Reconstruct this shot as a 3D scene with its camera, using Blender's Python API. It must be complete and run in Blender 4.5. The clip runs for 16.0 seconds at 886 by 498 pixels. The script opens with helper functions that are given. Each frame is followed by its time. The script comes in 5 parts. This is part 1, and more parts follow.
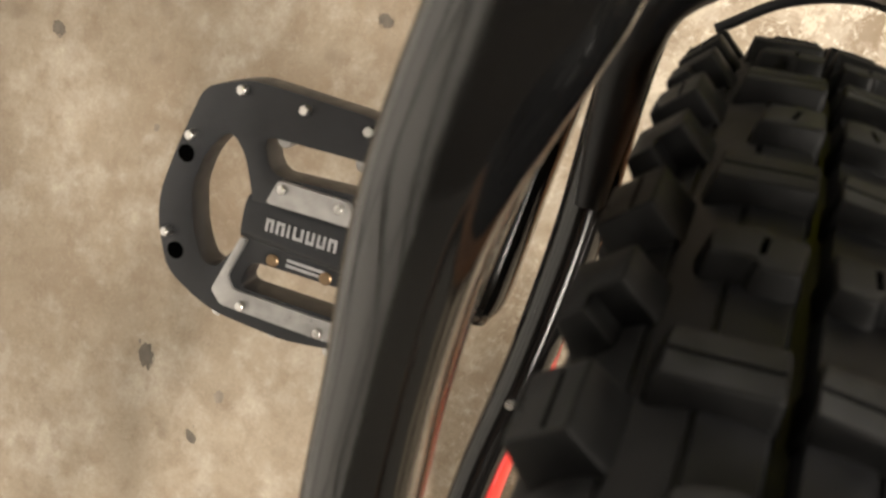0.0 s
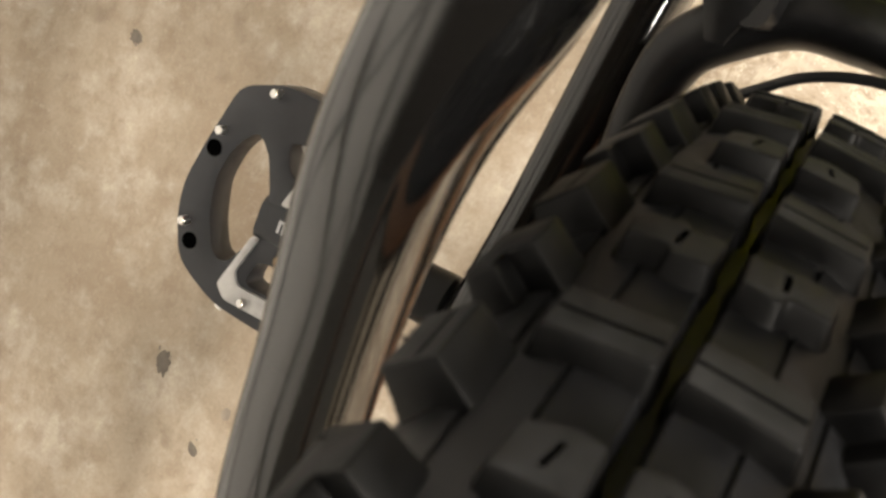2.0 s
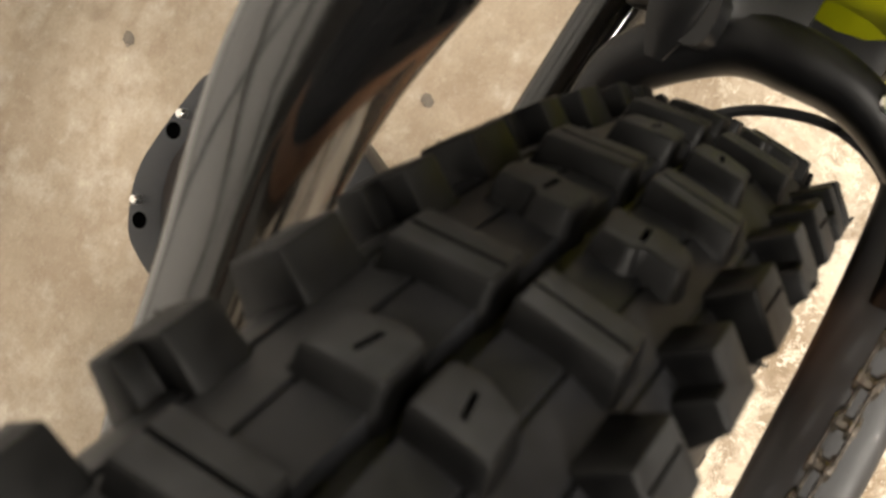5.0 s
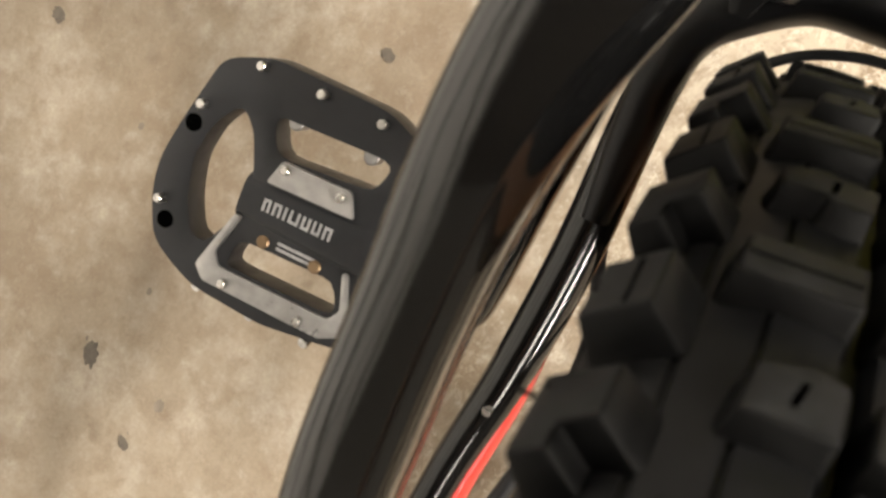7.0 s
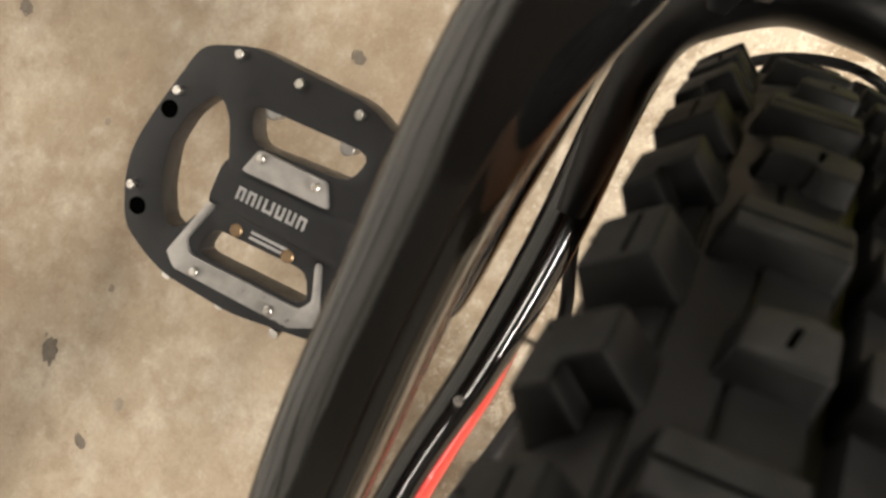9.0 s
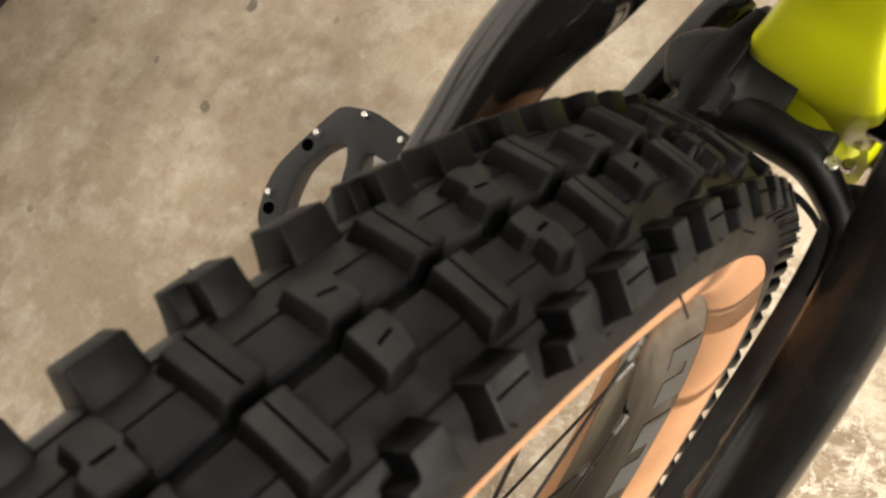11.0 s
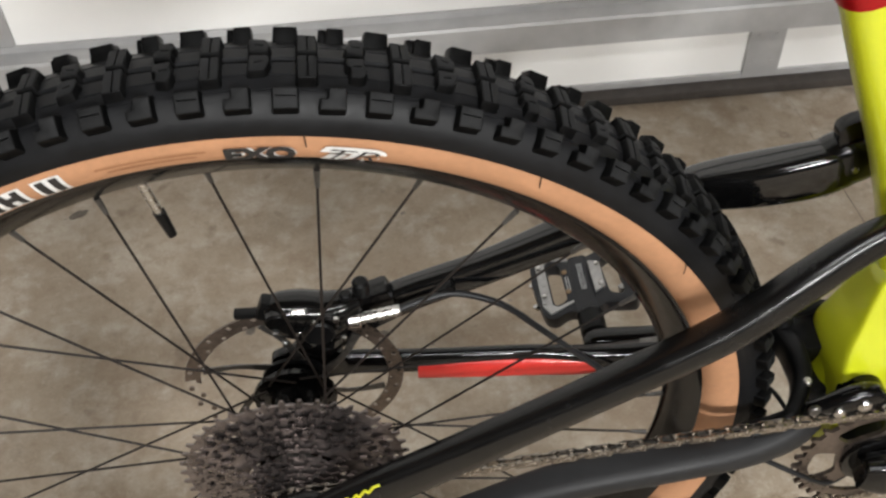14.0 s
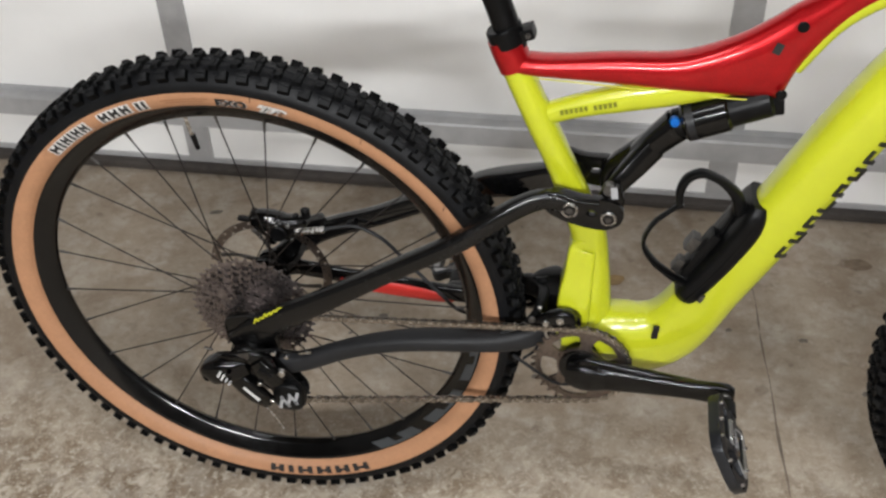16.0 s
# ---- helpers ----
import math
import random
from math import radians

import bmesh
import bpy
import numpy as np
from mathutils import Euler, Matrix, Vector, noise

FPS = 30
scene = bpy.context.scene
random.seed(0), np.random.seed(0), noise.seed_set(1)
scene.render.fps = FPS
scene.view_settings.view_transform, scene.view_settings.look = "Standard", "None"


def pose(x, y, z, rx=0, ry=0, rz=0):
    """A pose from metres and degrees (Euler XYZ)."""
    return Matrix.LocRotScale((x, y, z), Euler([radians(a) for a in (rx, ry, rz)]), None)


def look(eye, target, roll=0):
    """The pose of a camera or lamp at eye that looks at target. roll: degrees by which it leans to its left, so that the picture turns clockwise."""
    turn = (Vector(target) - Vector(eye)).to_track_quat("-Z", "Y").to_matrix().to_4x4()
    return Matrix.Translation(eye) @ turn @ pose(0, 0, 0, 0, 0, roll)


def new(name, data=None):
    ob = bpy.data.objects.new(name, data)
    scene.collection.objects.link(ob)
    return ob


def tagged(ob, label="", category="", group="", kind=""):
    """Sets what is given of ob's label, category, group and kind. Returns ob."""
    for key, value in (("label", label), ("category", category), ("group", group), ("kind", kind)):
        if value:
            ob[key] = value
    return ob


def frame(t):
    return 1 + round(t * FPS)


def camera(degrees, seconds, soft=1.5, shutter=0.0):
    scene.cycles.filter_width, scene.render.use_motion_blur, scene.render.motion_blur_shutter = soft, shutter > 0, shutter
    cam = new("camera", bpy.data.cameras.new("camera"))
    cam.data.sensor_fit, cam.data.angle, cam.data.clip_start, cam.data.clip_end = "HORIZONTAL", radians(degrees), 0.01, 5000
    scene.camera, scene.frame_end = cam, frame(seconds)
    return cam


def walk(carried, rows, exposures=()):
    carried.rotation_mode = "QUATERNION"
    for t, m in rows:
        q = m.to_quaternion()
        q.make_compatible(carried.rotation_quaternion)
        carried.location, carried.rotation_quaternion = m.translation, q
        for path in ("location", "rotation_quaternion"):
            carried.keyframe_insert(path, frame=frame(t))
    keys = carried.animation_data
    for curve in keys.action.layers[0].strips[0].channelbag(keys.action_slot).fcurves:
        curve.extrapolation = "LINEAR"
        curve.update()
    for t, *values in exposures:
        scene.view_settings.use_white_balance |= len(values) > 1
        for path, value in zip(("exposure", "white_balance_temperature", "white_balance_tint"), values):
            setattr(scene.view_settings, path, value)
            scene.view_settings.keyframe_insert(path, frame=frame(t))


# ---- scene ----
EXPOSURES = [(0.0, 1.18, 6900, 10), (3.3, 1.40, 6900, 10), (6.5, 1.28, 6900, 10), (7.5, 1.18, 6900, 10), (9.0, 1.18, 6900, 10), (11.5, 1.06, 6900, 9), (12.0, 0.96, 6800, 9), (12.5, 0.78, 6650, 9), (13.0, 0.48, 6500, 9), (13.5, 0.39, 6350, 9), (14.0, 0.34, 6100, 9), (14.5, 0.24, 5950, 8.5), (16.0, -0.05, 5950, 9.5)]
cam = camera(46.29, 16.0, soft=2.5, shutter=0.0)
cam.data.dof.use_dof, cam.data.dof.focus_distance, cam.data.dof.aperture_fstop = True, 0.85, 36.0
# seconds, eye in metres, turn in degrees
PATH = [
    (0, 0.3254, 0.0219, 0.7187, -4.45, 14.15, -73.51),
    (0.5, 0.3319, 0.0228, 0.7101, -3.54, 15.57, -72.11),
    (1, 0.3278, 0.0159, 0.7105, -1.26, 16.20, -69.13),
    (1.5, 0.3199, 0.0054, 0.7132, 0.43, 17.07, -67.10),
    (2, 0.3149, -0.0044, 0.7183, 2.28, 17.41, -64.50),
    (2.5, 0.3154, -0.0176, 0.7151, 3.68, 17.80, -62.53),
    (3, 0.3141, -0.0280, 0.7149, 5.62, 17.74, -59.85),
    (3.5, 0.3095, -0.0337, 0.7140, 6.84, 17.57, -58.21),
    (6, 0.3040, -0.0151, 0.7201, 5.62, 14.94, -60.39),
    (6.5, 0.2992, 0.0059, 0.7255, 4.11, 13.51, -62.30),
    (7, 0.2922, 0.0294, 0.7229, 1.84, 11.21, -64.93),
    (7.5, 0.2884, 0.0401, 0.7232, 0.95, 9.81, -65.97),
    (8, 0.2872, 0.0449, 0.7229, 0.73, 8.99, -66.13),
    (8.5, 0.2857, 0.0448, 0.7227, 1.21, 8.66, -65.45),
    (9, 0.2820, 0.0303, 0.7258, 2.91, 8.87, -63.68),
    (9.2, 0.2799, 0.0204, 0.7338, 4.04, 9.12, -62.59),
    (11.3, 0.1963, -0.0816, 0.8685, 19.64, 11.55, -48.58),
    (11.5, 0.1851, -0.0896, 0.8836, 21.05, 11.21, -46.69),
    (12, 0.1547, -0.1058, 0.9246, 25.21, 10.02, -41.68),
    (12.5, 0.1098, -0.1592, 0.9565, 30.77, 8.19, -34.11),
    (13, 0.0645, -0.2429, 0.9991, 36.16, 5.40, -24.83),
    (13.5, 0.0536, -0.3336, 1.0335, 39.80, 2.85, -15.31),
    (14, 0.0864, -0.4474, 1.0664, 42.39, 1.42, -5.90),
    (14.5, 0.1661, -0.5857, 1.1266, 44.15, 1.16, 2.67),
    (15, 0.2874, -0.7505, 1.1912, 46.49, 1.60, 9.39),
    (15.5, 0.3775, -0.8684, 1.2482, 48.81, 1.86, 11.39),
    (16, 0.4604, -1.0168, 1.3039, 51.57, 1.73, 9.71),
]
walk(cam, [(t, pose(x, y, z, rx, ry, rz)) for t, x, y, z, rx, ry, rz in PATH], EXPOSURES)

# ---------------------------------------------------------------- light
world = bpy.data.worlds.new("world")
scene.world = world
world.use_nodes = True
world.node_tree.nodes["Background"].inputs[0].default_value = (0.9, 0.95, 1.0, 1)
world.node_tree.nodes["Background"].inputs[1].default_value = 0.02


def area_lamp(name, place, aim, watts, colour):
    data = bpy.data.lights.new(name, "AREA")
    data.shape, data.size, data.size_y, data.energy, data.color = "RECTANGLE", 1.2, 0.16, watts, colour
    lamp = new(name, data)
    lamp.matrix_world = look(place, aim)
    return lamp


LAMPS = [(0.20, -0.95, 2.36), (0.05, -3.6, 2.36), (1.75, -3.6, 2.36)]
for spot, aim, watts in zip(LAMPS, ((0.2, -0.4, 0), (0.1, 0.6, 0.5), (0.6, 0.6, 0.5)), (16, 138, 106)):
    area_lamp("tube_light", spot, aim, watts, (1.0, 0.955, 0.89))

# ---------------------------------------------------------------- materials


def material(name, base, rough=0.5, metal=0.0, coat=0.0, vary=0.0, grain=40.0, bump=0.0, second=None, rough_vary=0.0, spec=0.5, random=0.0):
    """A principled surface whose colour and gloss wander at two scales."""
    m = bpy.data.materials.new(name)
    m.use_nodes = True
    nt = m.node_tree
    n, link = nt.nodes, nt.links.new
    b = n["Principled BSDF"]
    b.inputs["Base Color"].default_value = (*base, 1)
    b.inputs["Roughness"].default_value, b.inputs["Metallic"].default_value = rough, metal
    b.inputs["Coat Weight"].default_value, b.inputs["Coat Roughness"].default_value = coat, 0.12
    b.inputs["Specular IOR Level"].default_value = spec
    if vary or bump or rough_vary:
        tc = n.new("ShaderNodeTexCoord")
        fine, wide = n.new("ShaderNodeTexNoise"), n.new("ShaderNodeTexNoise")
        fine.inputs["Scale"].default_value, fine.inputs["Detail"].default_value = grain, 6
        wide.inputs["Scale"].default_value, wide.inputs["Detail"].default_value = grain / 7, 4
        for t in (fine, wide):
            link(tc.outputs["Object"], t.inputs["Vector"])
        add = n.new("ShaderNodeMath")
        add.operation = "ADD"
        link(fine.outputs["Fac"], add.inputs[0])
        link(wide.outputs["Fac"], add.inputs[1])
        if vary:
            ramp = n.new("ShaderNodeMapRange")
            ramp.inputs["From Min"].default_value, ramp.inputs["From Max"].default_value = 0.7, 1.3
            link(add.outputs[0], ramp.inputs["Value"])
            mix = n.new("ShaderNodeMix")
            mix.data_type = "RGBA"
            mix.inputs["A"].default_value = (*[c * (1 - vary) for c in base], 1)
            mix.inputs["B"].default_value = (*(second or [min(1, c * (1 + vary)) for c in base]), 1)
            link(ramp.outputs["Result"], mix.inputs["Factor"])
            link(mix.outputs["Result"], b.inputs["Base Color"])
            if random:
                info, hsv, span = n.new("ShaderNodeObjectInfo"), n.new("ShaderNodeHueSaturation"), n.new("ShaderNodeMapRange")
                span.inputs["To Min"].default_value, span.inputs["To Max"].default_value = 1 - random, 1 + random
                link(info.outputs["Random"], span.inputs["Value"])
                link(span.outputs["Result"], hsv.inputs["Value"])
                link(mix.outputs["Result"], hsv.inputs["Color"])
                link(hsv.outputs["Color"], b.inputs["Base Color"])
        if rough_vary:
            rr = n.new("ShaderNodeMapRange")
            rr.inputs["From Min"].default_value, rr.inputs["From Max"].default_value = 0.7, 1.3
            rr.inputs["To Min"].default_value, rr.inputs["To Max"].default_value = max(0.02, rough - rough_vary), min(1, rough + rough_vary)
            link(add.outputs[0], rr.inputs["Value"])
            link(rr.outputs["Result"], b.inputs["Roughness"])
        if bump:
            bp = n.new("ShaderNodeBump")
            bp.inputs["Strength"].default_value, bp.inputs["Distance"].default_value = 0.6, bump
            link(fine.outputs["Fac"], bp.inputs["Height"])
            link(bp.outputs["Normal"], b.inputs["Normal"])
    return m


# near-black block sides, paler tops: shade painted into the rubber, besides real dust
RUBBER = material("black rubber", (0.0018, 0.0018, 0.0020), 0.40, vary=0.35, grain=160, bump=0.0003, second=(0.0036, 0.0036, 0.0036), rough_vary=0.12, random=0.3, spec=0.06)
TREAD_TOP = material("dusty worn rubber paled as if top-lit", (0.0080, 0.0083, 0.0089), 0.66, vary=0.4, grain=170, bump=0.0004, second=(0.0175, 0.0177, 0.0182), rough_vary=0.12, random=0.25, spec=0.15)


def worn_edges(m, pale, low, high):
    """Scuffed, paler rubber along the outer edges of a block."""
    n, link = m.node_tree.nodes, m.node_tree.links.new
    p = n["Principled BSDF"].inputs["Base Color"]
    geo, span, mix = n.new("ShaderNodeNewGeometry"), n.new("ShaderNodeMapRange"), n.new("ShaderNodeMix")
    mix.data_type = "RGBA"
    span.inputs["From Min"].default_value, span.inputs["From Max"].default_value, span.inputs["To Max"].default_value = low, high, 0.8
    source = p.links[0].from_socket
    link(geo.outputs["Pointiness"], span.inputs["Value"])
    link(span.outputs["Result"], mix.inputs["Factor"])
    link(source, mix.inputs["A"])
    mix.inputs["B"].default_value = (*pale, 1)
    link(mix.outputs["Result"], p)


worn_edges(RUBBER, (0.014, 0.0140, 0.0140), 0.54, 0.63)
CARCASS = material("smooth black rubber", (0.0032, 0.0034, 0.0041), 0.50, vary=0.35, grain=160, bump=0.0001, second=(0.0062, 0.0064, 0.0074), rough_vary=0.08, spec=0.21)
TAN = material("tan sidewall", (0.40, 0.205, 0.105), 0.62, vary=0.1, grain=220, bump=0.0001, rough_vary=0.08)
TAN_PRINT = material("brown sidewall print", (0.26, 0.12, 0.055), 0.6, vary=0.1, grain=200)
RIM = material("black rim", (0.0018, 0.0018, 0.0019), 0.16, spec=0.45, vary=0.3, grain=60, rough_vary=0.06)
GREY_DECAL = material("grey decal", (0.040, 0.044, 0.047), 0.4, vary=0.1, grain=80)
STEEL_DARK = material("dark steel", (0.10, 0.095, 0.09), 0.38, metal=0.85, vary=0.35, grain=260, rough_vary=0.12)
ROTOR = material("browned rotor steel", (0.16, 0.13, 0.11), 0.36, metal=0.9, vary=0.35, grain=220, rough_vary=0.12)
STEEL = material("bare steel", (0.55, 0.54, 0.52), 0.25, metal=1.0, vary=0.15, grain=200, rough_vary=0.08)
CHAIN_STEEL = material("worn chain steel", (0.30, 0.27, 0.235), 0.22, metal=0.95, vary=0.5, grain=300, rough_vary=0.1)
CASSETTE = material("oily sprocket steel", (0.19, 0.165, 0.158), 0.30, metal=0.9, vary=0.5, grain=180, rough_vary=0.12)
SPOKE = material("black spoke", (0.014, 0.011, 0.0095), 0.5, vary=0.2, grain=100, spec=0.15)
GLOSS = material("glossy black paint", (0.0025, 0.0024, 0.0024), 0.15, spec=0.36, vary=0.3, grain=30, rough_vary=0.05)
LACQUER = material("lacquered black stay paint", (0.0030, 0.0030, 0.0031), 0.09, spec=0.62, vary=0.3, grain=30, bump=0.00022, rough_vary=0.05)
STAY_BLACK = material("semi-gloss black stay paint", (0.0032, 0.0031, 0.0031), 0.24, spec=0.42, vary=0.3, grain=70, rough_vary=0.06)
SATIN = material("satin black", (0.0030, 0.0030, 0.0032), 0.36, spec=0.18, vary=0.3, grain=90, rough_vary=0.1)
GUARD = material("dark grey stay guard", (0.013, 0.0132, 0.0142), 0.56, spec=0.32, vary=0.25, grain=120, rough_vary=0.08)
PLASTIC = material("dark grey plastic", (0.009, 0.0093, 0.0105), 0.45, spec=0.35, vary=0.2, grain=100, rough_vary=0.1)
LIME = material("lime paint", (0.50, 0.535, 0.010), 0.34, coat=0.9, vary=0.05, grain=25)
RED = material("candy red paint", (0.44, 0.004, 0.007), 0.30, metal=0.65, coat=0.4, vary=0.14, grain=400)
RED_FLAT = material("red paint", (0.46, 0.015, 0.010), 0.35, coat=0.4, vary=0.1, grain=60)
BLUE = material("blue anodised ring", (0.01, 0.14, 0.55), 0.3, metal=0.5, vary=0.1, grain=100)
ANODISED = material("dark anodised alloy", (0.018, 0.019, 0.022), 0.42, metal=0.4, vary=0.18, grain=220, bump=0.00008, rough_vary=0.1)
ANODISED_CUT = material("worn machined alloy", (0.34, 0.335, 0.33), 0.36, metal=0.6, vary=0.25, grain=180, rough_vary=0.12)
WHITE_PRINT = material("white print", (0.64, 0.63, 0.61), 0.5, vary=0.06, grain=150)
BLACK_PRINT = material("black print", (0.015, 0.014, 0.014), 0.5, vary=0.1, grain=150)
# near-black for solid discs, painting the shade inside holes and sockets
DARK_HOLE = material("painted bore shade", (0.0008, 0.0008, 0.0008), 0.9, vary=0.1, grain=50, spec=0.0)
BADGE = material("grey badge print", (0.36, 0.36, 0.37), 0.5, vary=0.2, grain=250)
YELLOW_PRINT = material("yellow print", (0.62, 0.62, 0.02), 0.45, vary=0.08, grain=150)
LIME_PRINT = material("olive print", (0.17, 0.18, 0.006), 0.5, vary=0.1, grain=150)
BRONZE = material("bronze screw", (0.24, 0.165, 0.10), 0.4, metal=0.8, vary=0.2, grain=200)
DOOR_WHITE = material("white door paint", (0.86, 0.85, 0.83), 0.45, vary=0.035, grain=9, bump=0.0004, rough_vary=0.06)
GALV = material("galvanised steel", (0.40, 0.397, 0.395), 0.5, metal=0.2, vary=0.14, grain=30, rough_vary=0.1)
SEAL = material("black rubber seal", (0.042, 0.035, 0.030), 0.7, vary=0.3, grain=60)
WALL_PAINT = material("painted wallboard", (0.17, 0.163, 0.15), 0.7, vary=0.04, grain=8, bump=0.0006)
CEILING_BOARD = material("dim unpainted ceiling board", (0.11, 0.095, 0.078), 0.8, vary=0.12, grain=12, bump=0.0008)
LAMP_BODY = material("white lamp housing", (0.75, 0.75, 0.73), 0.5, vary=0.03, grain=20)
GLOW = material("lit tube", (0.9, 0.9, 0.88), 0.5)
GLOW.node_tree.nodes["Principled BSDF"].inputs["Emission Color"].default_value = (1.0, 0.95, 0.88, 1)
GLOW.node_tree.nodes["Principled BSDF"].inputs["Emission Strength"].default_value = 6.0


def concrete():
    """Worn garage concrete: broad tan and grey clouds, pale scuffs, fine grit and small dark specks."""
    m = bpy.data.materials.new("worn concrete")
    m.use_nodes = True
    n, link = m.node_tree.nodes, m.node_tree.links.new
    b = n["Principled BSDF"]
    tc = n.new("ShaderNodeTexCoord")

    def noise_tex(scale, detail, rough=0.55, distort=0.0):
        t = n.new("ShaderNodeTexNoise")
        t.inputs["Scale"].default_value, t.inputs["Detail"].default_value = scale, detail
        t.inputs["Roughness"].default_value, t.inputs["Distortion"].default_value = rough, distort
        link(tc.outputs["Object"], t.inputs["Vector"])
        return t.outputs["Fac"]

    def spread(value, low, high, to_low=0.0, to_high=1.0):
        r = n.new("ShaderNodeMapRange")
        for key, v in (("From Min", low), ("From Max", high), ("To Min", to_low), ("To Max", to_high)):
            r.inputs[key].default_value = v
        link(value, r.inputs["Value"])
        return r.outputs["Result"]

    def blend(fac, a, c, how="MIX"):
        x = n.new("ShaderNodeMix")
        x.data_type, x.blend_type = "RGBA", how
        link(fac, x.inputs["Factor"])
        for key, v in (("A", a), ("B", c)):
            if isinstance(v, tuple):
                x.inputs[key].default_value = (*v, 1)
            else:
                link(v, x.inputs[key])
        return x.outputs["Result"]

    broad, mid, small, grit = noise_tex(4.2, 5, 0.6, 0.2), noise_tex(15, 5, 0.62), noise_tex(46, 6, 0.68), noise_tex(300, 3)
    c = blend(spread(broad, 0.36, 0.64), (0.30, 0.235, 0.168), (0.46, 0.398, 0.318))
    c = blend(spread(mid, 0.47, 0.65, 0.0, 0.7), c, (0.57, 0.525, 0.455))
    c = blend(spread(small, 0.48, 0.66, 0.0, 0.6), c, (0.26, 0.198, 0.140))
    c = blend(spread(noise_tex(9.0, 4, 0.6, 0.3), 0.54, 0.70, 0.0, 0.7), c, (0.215, 0.155, 0.102))
    c = blend(spread(noise_tex(1.7, 3, 0.55, 0.2), 0.54, 0.74, 0.0, 0.3), c, (0.225, 0.175, 0.128))
    c = blend(spread(grit, 0.3, 0.7, 0.0, 0.3), c, (0.21, 0.17, 0.13))
    v = n.new("ShaderNodeTexVoronoi")
    v.inputs["Scale"].default_value = 9.0
    link(tc.outputs["Object"], v.inputs["Vector"])
    c = blend(spread(v.outputs["Distance"], 0.02, 0.055, 0.55, 0.0), c, (0.09, 0.08, 0.075))
    c = blend(spread(noise_tex(22, 2, 0.4), 0.66, 0.74, 0.0, 0.6), c, (0.17, 0.13, 0.095))
    c = blend(spread(noise_tex(60, 4, 0.7, 0.2), 0.6, 0.74, 0.0, 0.3), c, (0.64, 0.59, 0.52))
    # the working side of the slab is more scuffed: flaked pale film and dark worn patches
    sep = n.new("ShaderNodeSeparateXYZ")
    link(tc.outputs["Object"], sep.inputs[0])
    worn = spread(sep.outputs["Y"], 0.22, -0.10, 0.10, 1.0)

    def scaled(value, by):
        x = n.new("ShaderNodeMath")
        x.operation = "MULTIPLY"
        link(value, x.inputs[0])
        link(by, x.inputs[1])
        return x.outputs[0]

    c = blend(scaled(spread(noise_tex(5.5, 5, 0.66, 0.4), 0.42, 0.58, 0.0, 0.75), worn), c, (0.265, 0.195, 0.122))
    c = blend(scaled(spread(noise_tex(11, 8, 0.70, 0.5), 0.48, 0.56, 0.0, 0.8), worn), c, (0.60, 0.53, 0.43))
    c = blend(scaled(spread(noise_tex(20, 8, 0.74, 0.6), 0.50, 0.58, 0.0, 0.85), worn), c, (0.185, 0.132, 0.080))
    c = blend(scaled(spread(noise_tex(48, 7, 0.80, 0.5), 0.53, 0.585, 0.0, 0.85), worn), c, (0.64, 0.575, 0.48))
    c = blend(scaled(spread(noise_tex(130, 4, 0.75, 0.3), 0.57, 0.64, 0.0, 0.75), worn), c, (0.74, 0.69, 0.61))
    tone = n.new("ShaderNodeMix")
    tone.data_type, tone.blend_type = "RGBA", "MULTIPLY"
    tone.inputs["Factor"].default_value = 1.0
    tone.inputs["B"].default_value = (0.88, 0.864, 0.842, 1)
    link(c, tone.inputs["A"])
    c = tone.outputs["Result"]
    link(c, b.inputs["Base Color"])
    link(spread(mid, 0.35, 0.7, 0.62, 0.8), b.inputs["Roughness"])
    bp = n.new("ShaderNodeBump")
    bp.inputs["Strength"].default_value, bp.inputs["Distance"].default_value = 0.35, 0.0012
    link(small, bp.inputs["Height"])
    link(bp.outputs["Normal"], b.inputs["Normal"])
    return m


CONCRETE = concrete()
STAIN_DARK = material("dark oil spot", (0.135, 0.114, 0.092), 0.6, vary=0.35, grain=120)
STAIN_FAINT = material("faint old spot", (0.21, 0.178, 0.143), 0.65, vary=0.35, grain=120)
STAIN_UMBER = material("old umber stain", (0.165, 0.115, 0.072), 0.6, vary=0.3, grain=60, second=(0.24, 0.18, 0.12))
STAIN_BROWN = material("brown stain", (0.24, 0.155, 0.06), 0.55, vary=0.25, grain=90)
JOINT = material("dirty floor joint", (0.15, 0.120, 0.092), 0.85, vary=0.35, grain=60)

# ---------------------------------------------------------------- mesh tools


def finish(bm, name, mat, smooth=True):
    me = bpy.data.meshes.new(name)
    bmesh.ops.recalc_face_normals(bm, faces=bm.faces)
    bm.to_mesh(me)
    bm.free()
    for m in mat if isinstance(mat, (list, tuple)) else [mat]:
        me.materials.append(m)
    if smooth:
        me.polygons.foreach_set("use_smooth", [True] * len(me.polygons))
        me.set_sharp_from_angle(angle=radians(38))
    return me


def part(name, bm, mat, parent=None, label="", place=None, smooth=True):
    """One mesh object, under a thing or a part. bm is a bmesh, or a mesh that several pieces share."""
    me = finish(bm, name, mat, smooth) if isinstance(bm, bmesh.types.BMesh) else bm
    ob = new(name, me)
    if parent is not None:
        ob.parent = parent
    if parent is not None and parent.name == "mountain_bike":
        ob.matrix_basis = CARRY if place is None else CARRY @ place
    elif place is not None:
        ob.matrix_basis = place
    return tagged(ob, label)


